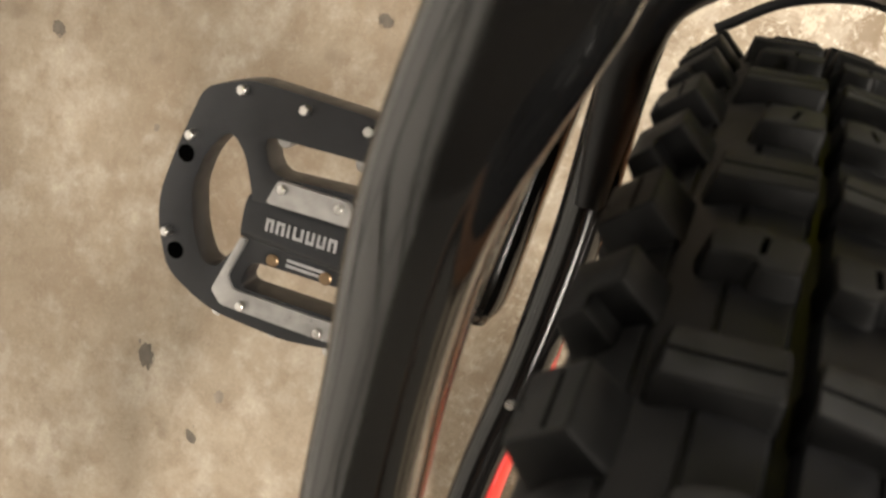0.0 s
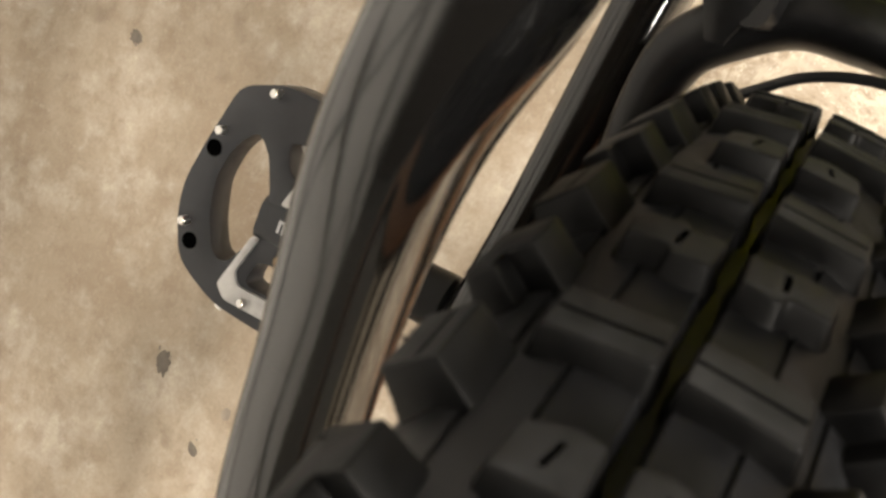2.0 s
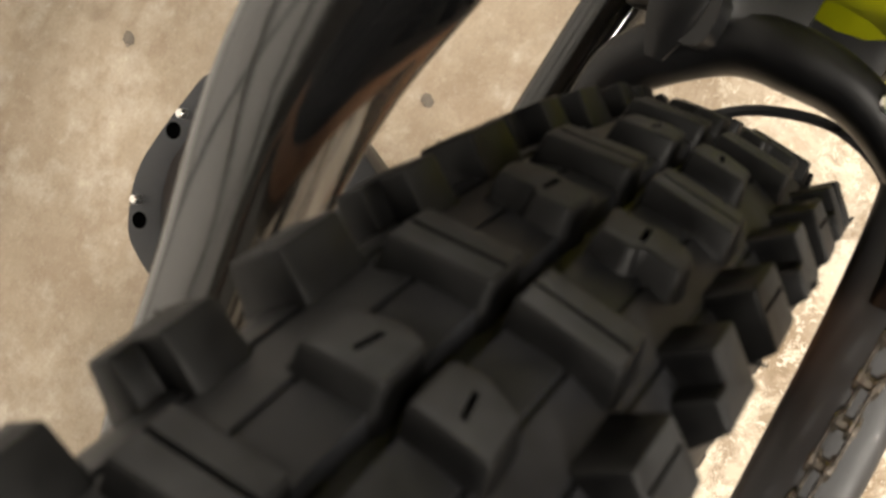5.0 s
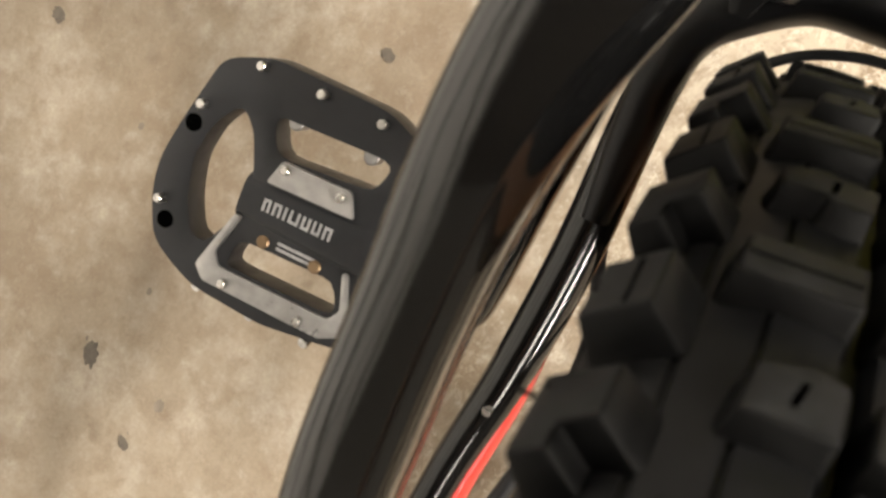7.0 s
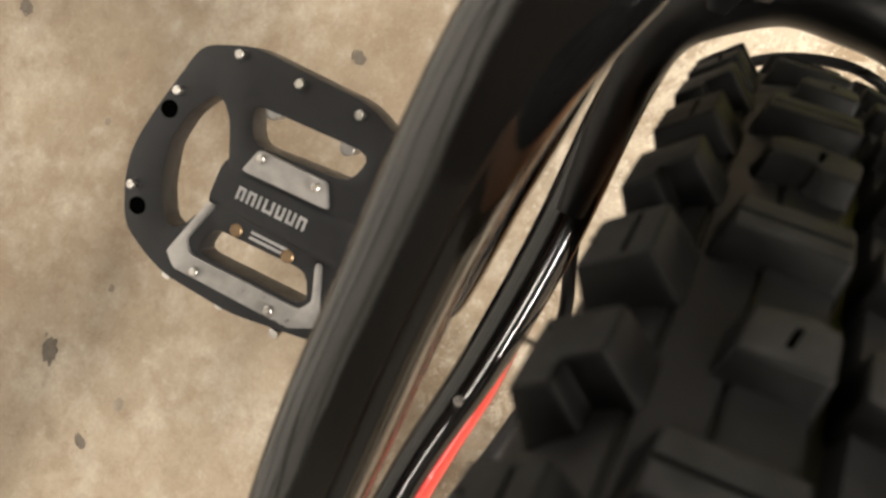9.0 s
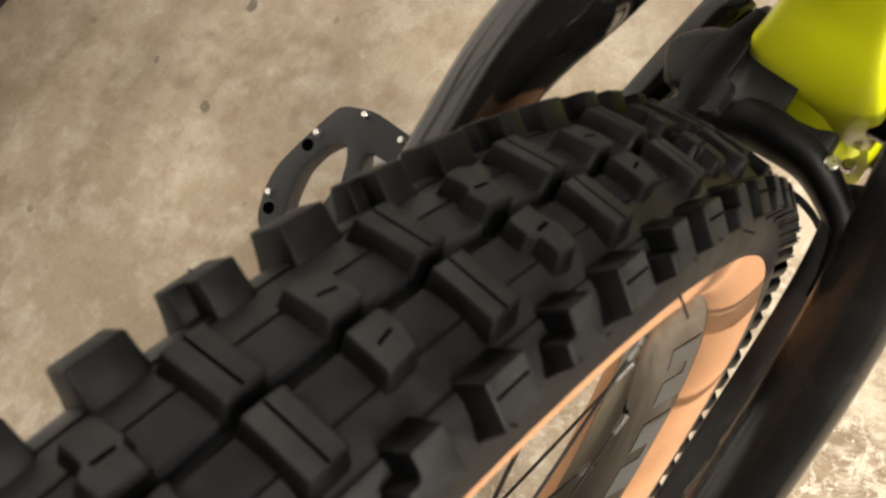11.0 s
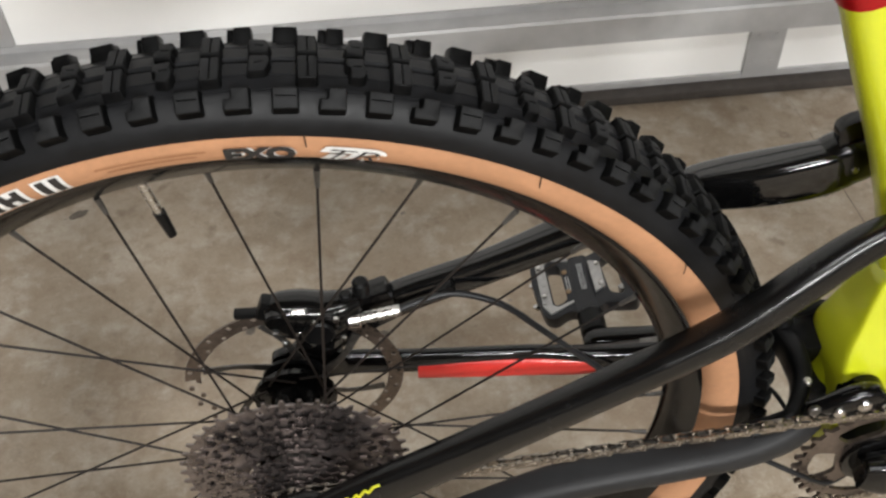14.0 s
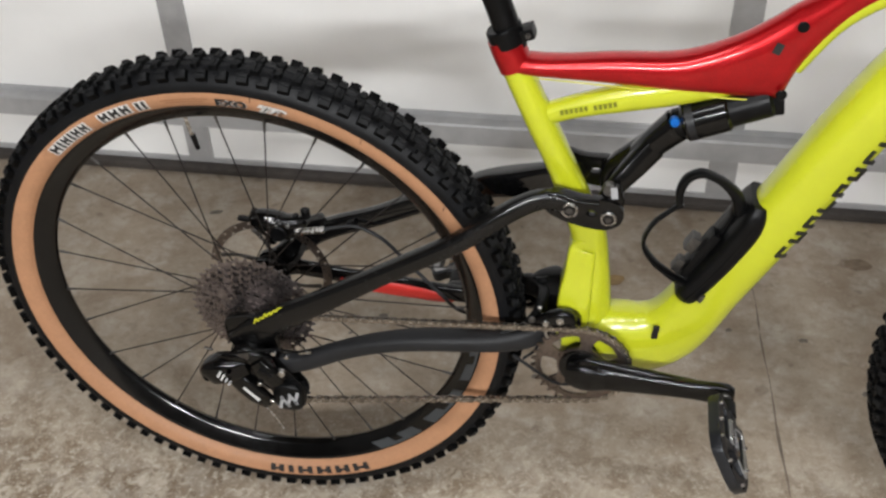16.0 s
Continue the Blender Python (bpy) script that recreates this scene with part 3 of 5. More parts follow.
def build_tyre(name, centre, single, label):
    """Tyre with tan walls; single(angle) says which rows become pieces of their own, the rest is joined."""
    prof = [(r, -y) for r, y in BASE] + [(r, y) for r, y in BASE[::-1][1:]]
    tyre = part(name, revolve(prof, 184), CARCASS, bike, label, place=Matrix.Translation(centre))
    for side in (1, -1):
        part("sidewall", revolve([(r, y * side) for r, y in WALL], 184), TAN, tyre, "tan rubber sidewall")
    kinds, rest = tread_meshes(name), []
    for row in range(ROWS_ROUND):
        ang = FIRST - STEP * row
        mid = ("slotted", "siped", "stepped", "siped")[row % 4]
        edge = "hooked" if row % 2 else "slit"
        for side in (1, -1):
            for kind, shift in ((mid, 0.0), (edge, -0.53 * STEP)):
                turn = Matrix.Rotation(radians(90 - ang - shift), 4, "Y")
                if single(ang % 360):
                    part("knob", kinds[kind, side], None, tyre, place=turn)
                else:
                    rest.append((kinds[kind, side], turn))
    bm = bmesh.new()
    for me, turn in rest:
        start = len(bm.verts)
        bm.from_mesh(me)
        bm.verts.ensure_lookup_table()
        bmesh.ops.transform(bm, matrix=turn, verts=bm.verts[start:])
    tagged(part("tread", bm, [RUBBER, TREAD_TOP], tyre, smooth=False), "black rubber tread blocks", kind="stuff")
    return tyre


rear_tyre = build_tyre("rear_tyre", AXLE, lambda a: not 215 < a < 286, "black knobbly rear tyre with tan sidewalls")


def on_wall(theta, r, lift, side=-1):
    """A point on the sidewall at an angle (degrees) and radius, lifted off it."""
    t = radians(theta)
    return Vector((r * math.cos(t), side * (wall_y(r) + lift), r * math.sin(t)))


def wall_patch(bm, shape, theta, r, lift, side=-1, steps=3):
    """Quads on the sidewall: each corner is (degrees to the reader's right, metres outwards) from theta, r."""
    (a, b, c, d) = shape
    grid = []
    for i in range(steps + 1):
        u = i / steps
        row = []
        for j in range(steps + 1):
            v = j / steps
            x = (a[0] * (1 - u) + b[0] * u) * (1 - v) + (d[0] * (1 - u) + c[0] * u) * v
            y = (a[1] * (1 - u) + b[1] * u) * (1 - v) + (d[1] * (1 - u) + c[1] * u) * v
            row.append(bm.verts.new(on_wall(theta - x, r + y, lift, side)))
        grid.append(row)
    for i in range(steps):
        for j in range(steps):
            bm.faces.new((grid[i][j], grid[i + 1][j], grid[i + 1][j + 1], grid[i][j + 1]))


def rect(x0, y0, x1, y1, slant=0.0):
    return ((x0, y0), (x1, y0), (x1 + slant, y1), (x0 + slant, y1))


def bar_word(widths, start, r, height, degrees_each, backing, ink, name, label, upside=False):
    """A word drawn as plain uprights on the sidewall, one cluster of bars for each letter."""
    back, front = bmesh.new(), bmesh.new()
    x = 0.0
    flip = -1 if upside else 1
    for w in widths:
        wide = w * degrees_each
        h = height / 2
        bars = 1 if w < 0.5 else 2
        thick = 0.34 * degrees_each if bars == 2 else wide
        for k in range(bars):
            bx = x + (wide - thick) * k
            wall_patch(front, rect(bx, -h, bx + thick, h), start, r, 0.0008)
        if bars == 2:
            wall_patch(front, rect(x + thick * 0.6, -h * 0.25, x + wide - thick * 0.6, h * 0.45), start, r, 0.0007)
        x += wide + 0.3 * degrees_each
    if backing:
        wall_patch(back, rect(-0.2 * degrees_each, -height / 2 - 0.0011, x - 0.1 * degrees_each, height / 2 + 0.0011), start, r, 0.0004, steps=10)
        part(name, back, backing, rear_tyre, label, smooth=False)
    else:
        back.free()
    part(name, front, ink, rear_tyre, label, smooth=False)


bar_word([1.2, 0.4, 1.0, 0.4, 1.0, 1.0], 133.2, 0.3268, 0.0130, 1.85, WHITE_PRINT, BLACK_PRINT, "wall_print", "white-edged black bars on the sidewall")
bar_word([1.0, 1.0, 1.0], 117.0, 0.3268, 0.0130, 2.15, WHITE_PRINT, BLACK_PRINT, "wall_print", "white-edged black bars on the sidewall")
bar_word([0.45, 0.45], 107.3, 0.3268, 0.0130, 1.9, WHITE_PRINT, BLACK_PRINT, "wall_print", "white-edged black bars on the sidewall")
bar_word([1.1, 1.0, 1.0, 1.0, 0.35, 0.9], -65.0, 0.3280, 0.0128, 4.15, None, BLACK_PRINT, "wall_print", "bold black bars on the sidewall", True)
fine = bmesh.new()
for k in range(2):
    wall_patch(fine, rect(0, -0.0008, 10.5 - 2 * k, 0.0008), 101.5 - k, 0.3295 - 0.0036 * k, 0.0004, steps=6)
part("wall_print", fine, TAN_PRINT, rear_tyre, "fine brown lines of small print", smooth=False)


def wall_text(text, theta, r, height, slant, mat, lift, fat=0.0, stretch=1.3):
    """Letters laid along the sidewall."""
    curve = bpy.data.curves.new("text", "FONT")
    curve.body, curve.size, curve.align_x, curve.align_y, curve.shear, curve.offset = text, 1.0, "CENTER", "CENTER", slant, fat
    ob = new("tmp_text", curve)
    me = bpy.data.meshes.new_from_object(ob.evaluated_get(bpy.context.evaluated_depsgraph_get()))
    bpy.data.objects.remove(ob)
    bm = bmesh.new()
    bm.from_mesh(me)
    bpy.data.meshes.remove(me)
    k = height / 0.7
    bmesh.ops.triangulate(bm, faces=bm.faces)
    bmesh.ops.subdivide_edges(bm, edges=bm.edges, cuts=2, use_grid_fill=True)
    for v in bm.verts:
        v.co = on_wall(theta - math.degrees(v.co.x * k * stretch / r), r + v.co.y * k, lift)
    part("wall_print", bm, mat, rear_tyre, "printed letters", smooth=False)


wall_text("EXO", 85.85, 0.3256, 0.0096, 0.0, WHITE_PRINT, 0.0012, 0.05)
wall_text("EXO", 86.1, 0.3256, 0.0100, 0.0, BLACK_PRINT, 0.0018, 0.06)
wall_text("TR", 77.9, 0.3254, 0.0098, 0.35, WHITE_PRINT, 0.0012, 0.13, 1.9)
wall_text("TR", 77.9, 0.3254, 0.0098, 0.35, BLACK_PRINT, 0.0018, -0.015, 1.9)

# moulding whiskers left on the rubber
for theta, r, y, out in ((37.0, 0.3425, -0.0293, (-0.35, -0.6, -0.72)), (59.0, 0.3425, -0.0293, (-0.2, -0.4, -0.9)), (28.5, 0.350, -0.0290, (0.15, -0.35, -0.1)),
                         (26.5, 0.352, 0.0285, (-0.1, 0.45, 0.0)), (39.0, 0.352, 0.0285, (-0.05, 0.75, 0.0)), (82.2, 0.3425, -0.0293, (0.1, -0.5, -0.8))):
    t = radians(theta)
    a = Vector((r * math.cos(t), y, r * math.sin(t)))
    d = Vector(out) * 0.011
    part("rubber_whisker", wire([a, a + d * 0.5 + Vector((0, 0, 0.0006)), a + d], 0.0004, 6, 5), RUBBER, rear_tyre)

rnd = random.Random(11)
for row in range(-10, 14):
    for side in (1, -1):
        for _ in range(rnd.choice((0, 1, 1, 2))):
            t = radians(FIRST - STEP * (row + 0.53) + rnd.uniform(-1.2, 0.9))
            out = Vector((math.cos(t), 0, math.sin(t)))
            a = out * 0.3592 + Vector((0, side * 0.0328, 0))
            d = (out * 0.9 + Vector((rnd.uniform(-0.4, 0.4), side * 0.6, rnd.uniform(-0.3, 0.3)))).normalized() * rnd.uniform(0.0008, 0.0017)
            part("rubber_whisker", rod(a, a + d, 0.0005, 5, radius_b=0.0003), RUBBER, rear_tyre)

# rim, spokes, valve


def build_rim(name, centre, label):
    prof = [(0.3168, 0.0180), (0.3162, 0.0190), (0.3150, 0.0194), (0.3128, 0.0191), (0.3100, 0.0176), (0.2952, 0.0084), (0.2908, 0.0042), (0.2890, 0.0)]
    loop = prof + [(r, -y) for r, y in prof[::-1][1:]]
    return part(name, revolve(loop, 160), RIM, bike, label, place=Matrix.Translation(centre))


rear_rim = build_rim("rear_rim", AXLE, "black alloy rim")


def rim_y(r):
    return float(np.interp(r, (0.2908, 0.2952, 0.3100, 0.3128, 0.3150), (0.0042, 0.0084, 0.0176, 0.0191, 0.0194)))


for a0, a1 in ((-62, -47), (-42, -26), (-22, -6)):
    bm = bmesh.new()
    n = 10
    grid = []
    for i in range(n + 1):
        row = []
        for r in (0.3005, 0.3045, 0.3085, 0.3122):
            t = radians(a0 + (a1 - a0) * i / n + (r - 0.3) * 220)
            row.append(bm.verts.new((r * math.cos(t), -rim_y(r) - 0.0004, r * math.sin(t))))
        grid.append(row)
    for i in range(n):
        for j in range(3):
            if not (4 <= i <= 5 and j < 2):
                bm.faces.new((grid[i][j], grid[i + 1][j], grid[i + 1][j + 1], grid[i][j + 1]))
    part("rim_decal", bm, GREY_DECAL, rear_rim, "grey rim decal", smooth=False)

NIPPLE0, SPOKES = 93.2, 28
for k in range(SPOKES):
    phi = radians(NIPPLE0 + 360 / SPOKES * k)
    side = -1 if k % 2 else 1
    lead = -1 if k % 4 in (0, 3) else 1
    hub_a = phi + lead * radians(62)
    flange_y, flange_r = (0.034, 0.029) if side > 0 else (-0.019, 0.026)
    a = Vector((flange_r * math.cos(hub_a), flange_y + lead * 0.002, flange_r * math.sin(hub_a)))
    b = Vector((0.2880 * math.cos(phi), side * 0.003, 0.2880 * math.sin(phi)))
    d = (a - b).normalized()
    part("spoke", rod(a, b, 0.00095, 6), SPOKE, rear_rim)
    part("nipple", rod(b - d * 0.001, b + d * 0.012, 0.0021, 8, radius_b=0.0015), STEEL_DARK, rear_rim)
t = radians(100.6)
v = Vector((math.cos(t), 0, math.sin(t)))
valve = part("valve", rod(v * 0.2930, v * 0.262, 0.0030, 10), STEEL, rear_rim, "silver valve stem")
part("valve_cap", rod(v * 0.264, v * 0.243, 0.0040, 10, radius_b=0.0030), SATIN, valve, "black valve cap")

# hub, rotor, cassette
CARRY = ON_HUB
hub_prof = [(0.0, 0.066), (0.0105, 0.066), (0.0105, 0.055), (0.020, 0.052), (0.0335, 0.036), (0.0335, 0.032), (0.020, 0.029), (0.0165, 0.010), (0.019, -0.010), (0.031, -0.017), (0.031, -0.021),
            (0.017, -0.024), (0.017, -0.060), (0.009, -0.062), (0.009, -0.070), (0.0, -0.070)]
part("rear_hub", revolve(hub_prof, 40), GLOSS, bike, "black alloy rear hub", place=HUB)


def toothed(teeth, root, tip, thin=0.0):
    out = []
    for k in range(teeth):
        for f, r in ((0.0, root), (0.28, root), (0.42, tip), (0.58, tip), (0.72, root)):
            a = 2 * math.pi * (k + f) / teeth
            out.append((r * math.cos(a), r * math.sin(a)))
    return out


cassette = part("cassette", revolve([(0.0175, -0.031), (0.0195, -0.031), (0.0195, -0.0675), (0.0175, -0.0675)], 32, True), STEEL_DARK, bike, "eleven-speed steel cassette", place=HUB)
TEETH = [42, 36, 32, 28, 24, 21, 18, 16, 14, 12, 11]
for i, teeth in enumerate(TEETH):
    pitch = 0.0127 / (2 * math.sin(math.pi / teeth))
    holes = []
    inner = max(0.0192, 0.0127 / (2 * math.sin(math.pi / TEETH[min(i + 2, 10)])) * 0.86)
    for row_r, count, size in ((pitch * 0.90, max(8, teeth // 2), 0.0030), (pitch * 0.74, max(6, teeth // 3), 0.0042)):
        if row_r - size > inner + 0.002 and teeth > 20:
            for k in range(count):
                a = 2 * math.pi * (k + 0.3 * i) / count
                holes.append([(row_r * math.cos(a) + size * math.cos(q), row_r * math.sin(a) + size * 0.9 * math.sin(q)) for q in (0.4, 1.45, 2.5, 3.54, 4.6, 5.64)])
    bm = side_plate(toothed(teeth, pitch - 0.0030, pitch + 0.0022), -0.0305 - 0.00365 * i, 0.0017, [ring(28, inner)] + holes)
    part("sprocket", bm, CASSETTE, cassette, smooth=False)

vents = []
for k in range(48):
    a, r = 2 * math.pi * k / 48, 0.0812 + 0.0034 * (-1) ** k
    vents.append([(r * math.cos(a) + 0.0024 * math.cos(q), r * math.sin(a) + 0.0024 * math.sin(q)) for q in (0.5, 1.55, 2.6, 3.64, 4.7, 5.74)])
rotor = part("disc_rotor", side_plate(ring(96, 0.0885), 0.051, 0.0018, [ring(72, 0.0762)] + vents), ROTOR, bike, "steel disc brake rotor", place=HUB, smooth=False)
for k in range(6):
    a = radians(60 * k + 12)
    p, q = Vector((math.cos(a) * 0.024, 0.051, math.sin(a) * 0.024)), Vector((math.cos(a + 0.55) * 0.075, 0.051, math.sin(a + 0.55) * 0.075))
    part("rotor_arm", sweep([(*p, 0.0008, 0.0045), (*((p + q) / 2 + Vector((math.cos(a - 0.6), 0, math.sin(a - 0.6))) * 0.004), 0.0008, 0.003), (*q, 0.0008, 0.0042)], 10, 8, 4), STEEL_DARK, rotor)
part("rotor_carrier", side_plate(ring(32, 0.027), 0.051, 0.004, [ring(20, 0.012)], 0.0008), SATIN, rotor, "black rotor carrier")

# ---------------------------------------------------------------- front triangle
CARRY = ON_FRAME
seat_tube = part("seat_tube", sweep([(0.346, 0, 0.774, 0.0175, 0.0175), (0.3585, 0, 0.743, 0.0175, 0.0175), (0.382, 0, 0.69, 0.018, 0.018), (0.4155, 0, 0.615, 0.018, 0.0182),
                  (0.449, 0, 0.530, 0.0172, 0.0225), (0.4565, 0, 0.475, 0.0160, 0.0245), (0.4545, 0, 0.425, 0.0230, 0.032), (0.449, 0, 0.360, 0.034, 0.040)], 40, 24, 2.3), LIME, bike, "lime painted seat tube")
part("tube_facet", sweep([(0.4455, 0, 0.5080, 0.0165, 0.0150), (0.4450, 0, 0.5060, 0.0196, 0.0178), (0.4440, 0, 0.4900, 0.0202, 0.0186), (0.4425, 0, 0.4650, 0.0224, 0.0196), (0.4400, 0, 0.4430, 0.0270, 0.0215), (0.4385, 0, 0.4220, 0.0325, 0.0222), (0.4385, 0, 0.4000, 0.0340, 0.0215), (0.4385, 0, 0.3800, 0.0330, 0.0200)], 40, 40, 9.0), LIME, seat_tube, "lime frame boss with a raised edge")
down_tube = part("down_tube", sweep([(0.424, 0, 0.349, 0.034, 0.036), (0.452, 0, 0.347, 0.037, 0.046), (0.495, 0, 0.350, 0.036, 0.054), (0.540, 0, 0.357, 0.033, 0.051), (0.578, 0, 0.386, 0.031, 0.0445),
                  (0.618, 0, 0.458, 0.031, 0.039), (0.671, 0, 0.557, 0.032, 0.0375), (0.748, 0, 0.706, 0.032, 0.0375), (0.805, 0, 0.795, 0.031, 0.036), (0.885, 0, 0.875, 0.028, 0.032)], 64, 28, 2.6), LIME, bike, "lime painted down tube and bottom bracket shell")
part("brace_tube", sweep([(0.388, 0, 0.693, 0.013, 0.0125), (0.43, 0, 0.7075, 0.013, 0.014), (0.48, 0, 0.7205, 0.014, 0.0165), (0.54, 0, 0.7345, 0.015, 0.017), (0.60, 0, 0.752, 0.015, 0.018)], 24, 20, 2.4), LIME, bike, "lime brace under the top tube")
part("top_tube_underside", sweep([(0.66, 0, 0.775, 0.014, 0.014), (0.70, 0, 0.835, 0.018, 0.015), (0.76, 0, 0.876, 0.019, 0.017), (0.84, 0, 0.905, 0.019, 0.018), (0.90, 0, 0.915, 0.019, 0.018)], 20, 18, 2.4), LIME, bike, "lime underside of the top tube")


def loft(rows, sides=24, square=2.6, count=48):
    """A body through upright sections: x, middle z, half height, half width."""
    bm = bmesh.new()
    rings = []
    for x, z, h, w in spline(rows, count):
        one = []
        for k in range(sides):
            a = 2 * math.pi * k / sides
            c, s = math.cos(a), math.sin(a)
            one.append(bm.verts.new((x, math.copysign(abs(c) ** (2 / square), c) * w, z + math.copysign(abs(s) ** (2 / square), s) * h)))
        rings.append(one)
    for p, q in zip(rings, rings[1:]):
        for k in range(sides):
            bm.faces.new((p[k], p[(k + 1) % sides], q[(k + 1) % sides], q[k]))
    bm.faces.new(rings[0])
    bm.faces.new(rings[-1])
    return bm


top_tube = part("top_tube", loft([(0.350, 0.7610, 0.0115, 0.0190), (0.375, 0.7580, 0.0110, 0.0180), (0.41, 0.7575, 0.0125, 0.0175), (0.47, 0.7590, 0.0168, 0.0185), (0.54, 0.7595, 0.0215, 0.0200),
               (0.595, 0.7685, 0.0335, 0.0205), (0.632, 0.7800, 0.0455, 0.0205), (0.652, 0.7880, 0.0535, 0.0200), (0.664, 0.8080, 0.0410, 0.0200), (0.685, 0.8340, 0.0305, 0.0200),
               (0.72, 0.8680, 0.0260, 0.0205), (0.78, 0.8990, 0.0260, 0.0210), (0.90, 0.9250, 0.0280, 0.0220)]), RED, bike, "candy red top tube")
part("seat_collar_lug", sweep([(0.3395, 0, 0.790, 0.0200, 0.0200), (0.346, 0, 0.774, 0.0208, 0.0208), (0.354, 0, 0.754, 0.0200, 0.0200)], 10, 24, 2.2), RED, top_tube, "candy red collar round the seat tube")
part("seatpost", rod((0.352, 0, 0.775), (0.291, 0, 0.945), 0.0158, 28, bevel=0.002), SATIN, bike, "black dropper seatpost")
collar = part("seat_clamp", rod((0.346, 0, 0.781), (0.3375, 0, 0.803), 0.0212, 28, bevel=0.002), SATIN, bike, "black seat clamp")
part("clamp_ears", box((0.018, 0.022, 0.014), pose(0.366, 0, 0.797, 0, -20, 0), 0.003), SATIN, collar)
part("clamp_bolt", rod((0.368, -0.014, 0.798), (0.368, 0.014, 0.798), 0.0032, 10), STEEL_DARK, collar)
for x, z in ((0.661, 0.829), (0.652, 0.748)):
    part("shock_bolt", rod((x, -0.0205, z), (x, -0.0235, z), 0.0062, 20, bevel=0.001), SATIN, top_tube, "black shock mount bolt")
part("top_tube_print", box((0.009, 0.0008, 0.013), pose(0.640, -0.0206, 0.802, 0, 20, 0), 0.0002), BLACK_PRINT, top_tube, "dark emblem", smooth=False)
part("pinstripe", wire([(0.375, -0.0120, 0.7462), (0.43, -0.0125, 0.7436), (0.50, -0.0130, 0.7402), (0.57, -0.0135, 0.7362), (0.632, -0.0135, 0.7345)], 0.0008, 24, 6), YELLOW_PRINT, top_tube, "thin lime line under the tube")
part("cable_guide", box((0.03, 0.014, 0.012), pose(0.706, 0, 0.884, 0, -38, 0), 0.003), SATIN, top_tube, "black cable guide")
part("head_tube", rod((0.935, 0, 0.80), (0.885, 0, 0.935), 0.026, 28, bevel=0.003), LIME, bike, "lime head tube")

# bars in place of the name on the brace, and letter shapes along the down tube
def bars_on(name, parent, start, along, up, widths, height, gap, mat, out=(0, -1, 0), depth=0.0006, label=""):
    bm = bmesh.new()
    a, u, o = Vector(along).normalized(), Vector(up).normalized(), Vector(out).normalized()
    x = 0.0
    for w in widths:
        m = Matrix.Identity(4)
        c = Vector(start) + a * (x + w / 2)
        for r in range(3):
            m[r][0], m[r][1], m[r][2], m[r][3] = a[r], u[r], o[r], c[r]
        box((w, height, depth), m, 0.0, bm)
        x += w + gap
    return part(name, bm, mat, parent, label, smooth=False)


bars_on("tube_print", bike.children[[c.name for c in bike.children].index("brace_tube")], (0.408, -0.0138, 0.7035), (0.07, 0, 0.018), (-0.2, 0, 1), [0.004] * 6, 0.0062, 0.0018, LIME_PRINT, label="small dark bars of print")
bars_on("tube_print", bike.children[[c.name for c in bike.children].index("brace_tube")], (0.447, -0.0146, 0.7130), (0.07, 0, 0.018), (-0.2, 0, 1), [0.004] * 5, 0.0062, 0.0018, LIME_PRINT, label="small dark bars of print")
letters = bmesh.new()
d = Vector((0.46, 0, 0.888)).normalized()
for k in range(9):
    c = Vector((0.6905, -0.0262, 0.5380)) + d * (0.0265 * k)
    m = Matrix.Translation(c) @ Matrix.Rotation(radians(-62.6), 4, "Y") @ Matrix.Rotation(radians(31), 4, "X")
    box((0.0055, 0.0030, 0.017), m @ Matrix.Translation((-0.0070, 0, 0)), 0.0, letters)
    box((0.0150, 0.0028, 0.0050), m @ Matrix.Translation((0.0014, 0, 0.0062 * (-1) ** k)), 0.0, letters)
    if k % 3:
        box((0.0055, 0.0030, 0.012), m @ Matrix.Translation((0.0070, 0, 0.003)), 0.0, letters)
part("tube_print", letters, BLACK_PRINT, down_tube, "black letter shapes along the tube", smooth=False)
part("cable_port", box((0.0085, 0.004, 0.026), pose(0.549, -0.0310, 0.392, 10, 4, 0), 0.0015), PLASTIC, down_tube, "dark cable port cover")

# storage cover, cage and tool on the down tube
cover = part("storage_cover", sweep([(0.576, 0, 0.447, 0.027, 0.011), (0.586, 0, 0.460, 0.0345, 0.0165), (0.617, 0, 0.511, 0.0360, 0.0175), (0.641, 0, 0.557, 0.0360, 0.0175), (0.650, 0, 0.582, 0.0340, 0.0155), (0.654, 0, 0.598, 0.028, 0.0100)], 24, 24, 4.0), SATIN, bike, "black plastic storage cover on the down tube")
part("cover_latch", box((0.006, 0.004, 0.012), pose(0.600, -0.0365, 0.462, 0, 25, 0), 0.001), STEEL_DARK, cover, "small grey latch")
part("cover_seam", sweep([(0.580, -0.0345, 0.452, 0.001, 0.0012), (0.618, -0.0362, 0.512, 0.001, 0.0012), (0.648, -0.0350, 0.572, 0.001, 0.0012)], 12, 6), SATIN, cover)
cage = part("bottle_cage", sweep([(0.5780, -0.024, 0.474, 0.0051, 0.0037), (0.5600, -0.031, 0.490, 0.0068, 0.0034), (0.5330, -0.034, 0.516, 0.0076, 0.0030), (0.5200, -0.034, 0.542, 0.0076, 0.0026), (0.5290, -0.033, 0.570, 0.0059, 0.0023), (0.5480, -0.030, 0.589, 0.0043, 0.0023), (0.5620, -0.027, 0.599, 0.0051, 0.0034)], 40, 12, 3), SATIN, bike, "black side-entry bottle cage")
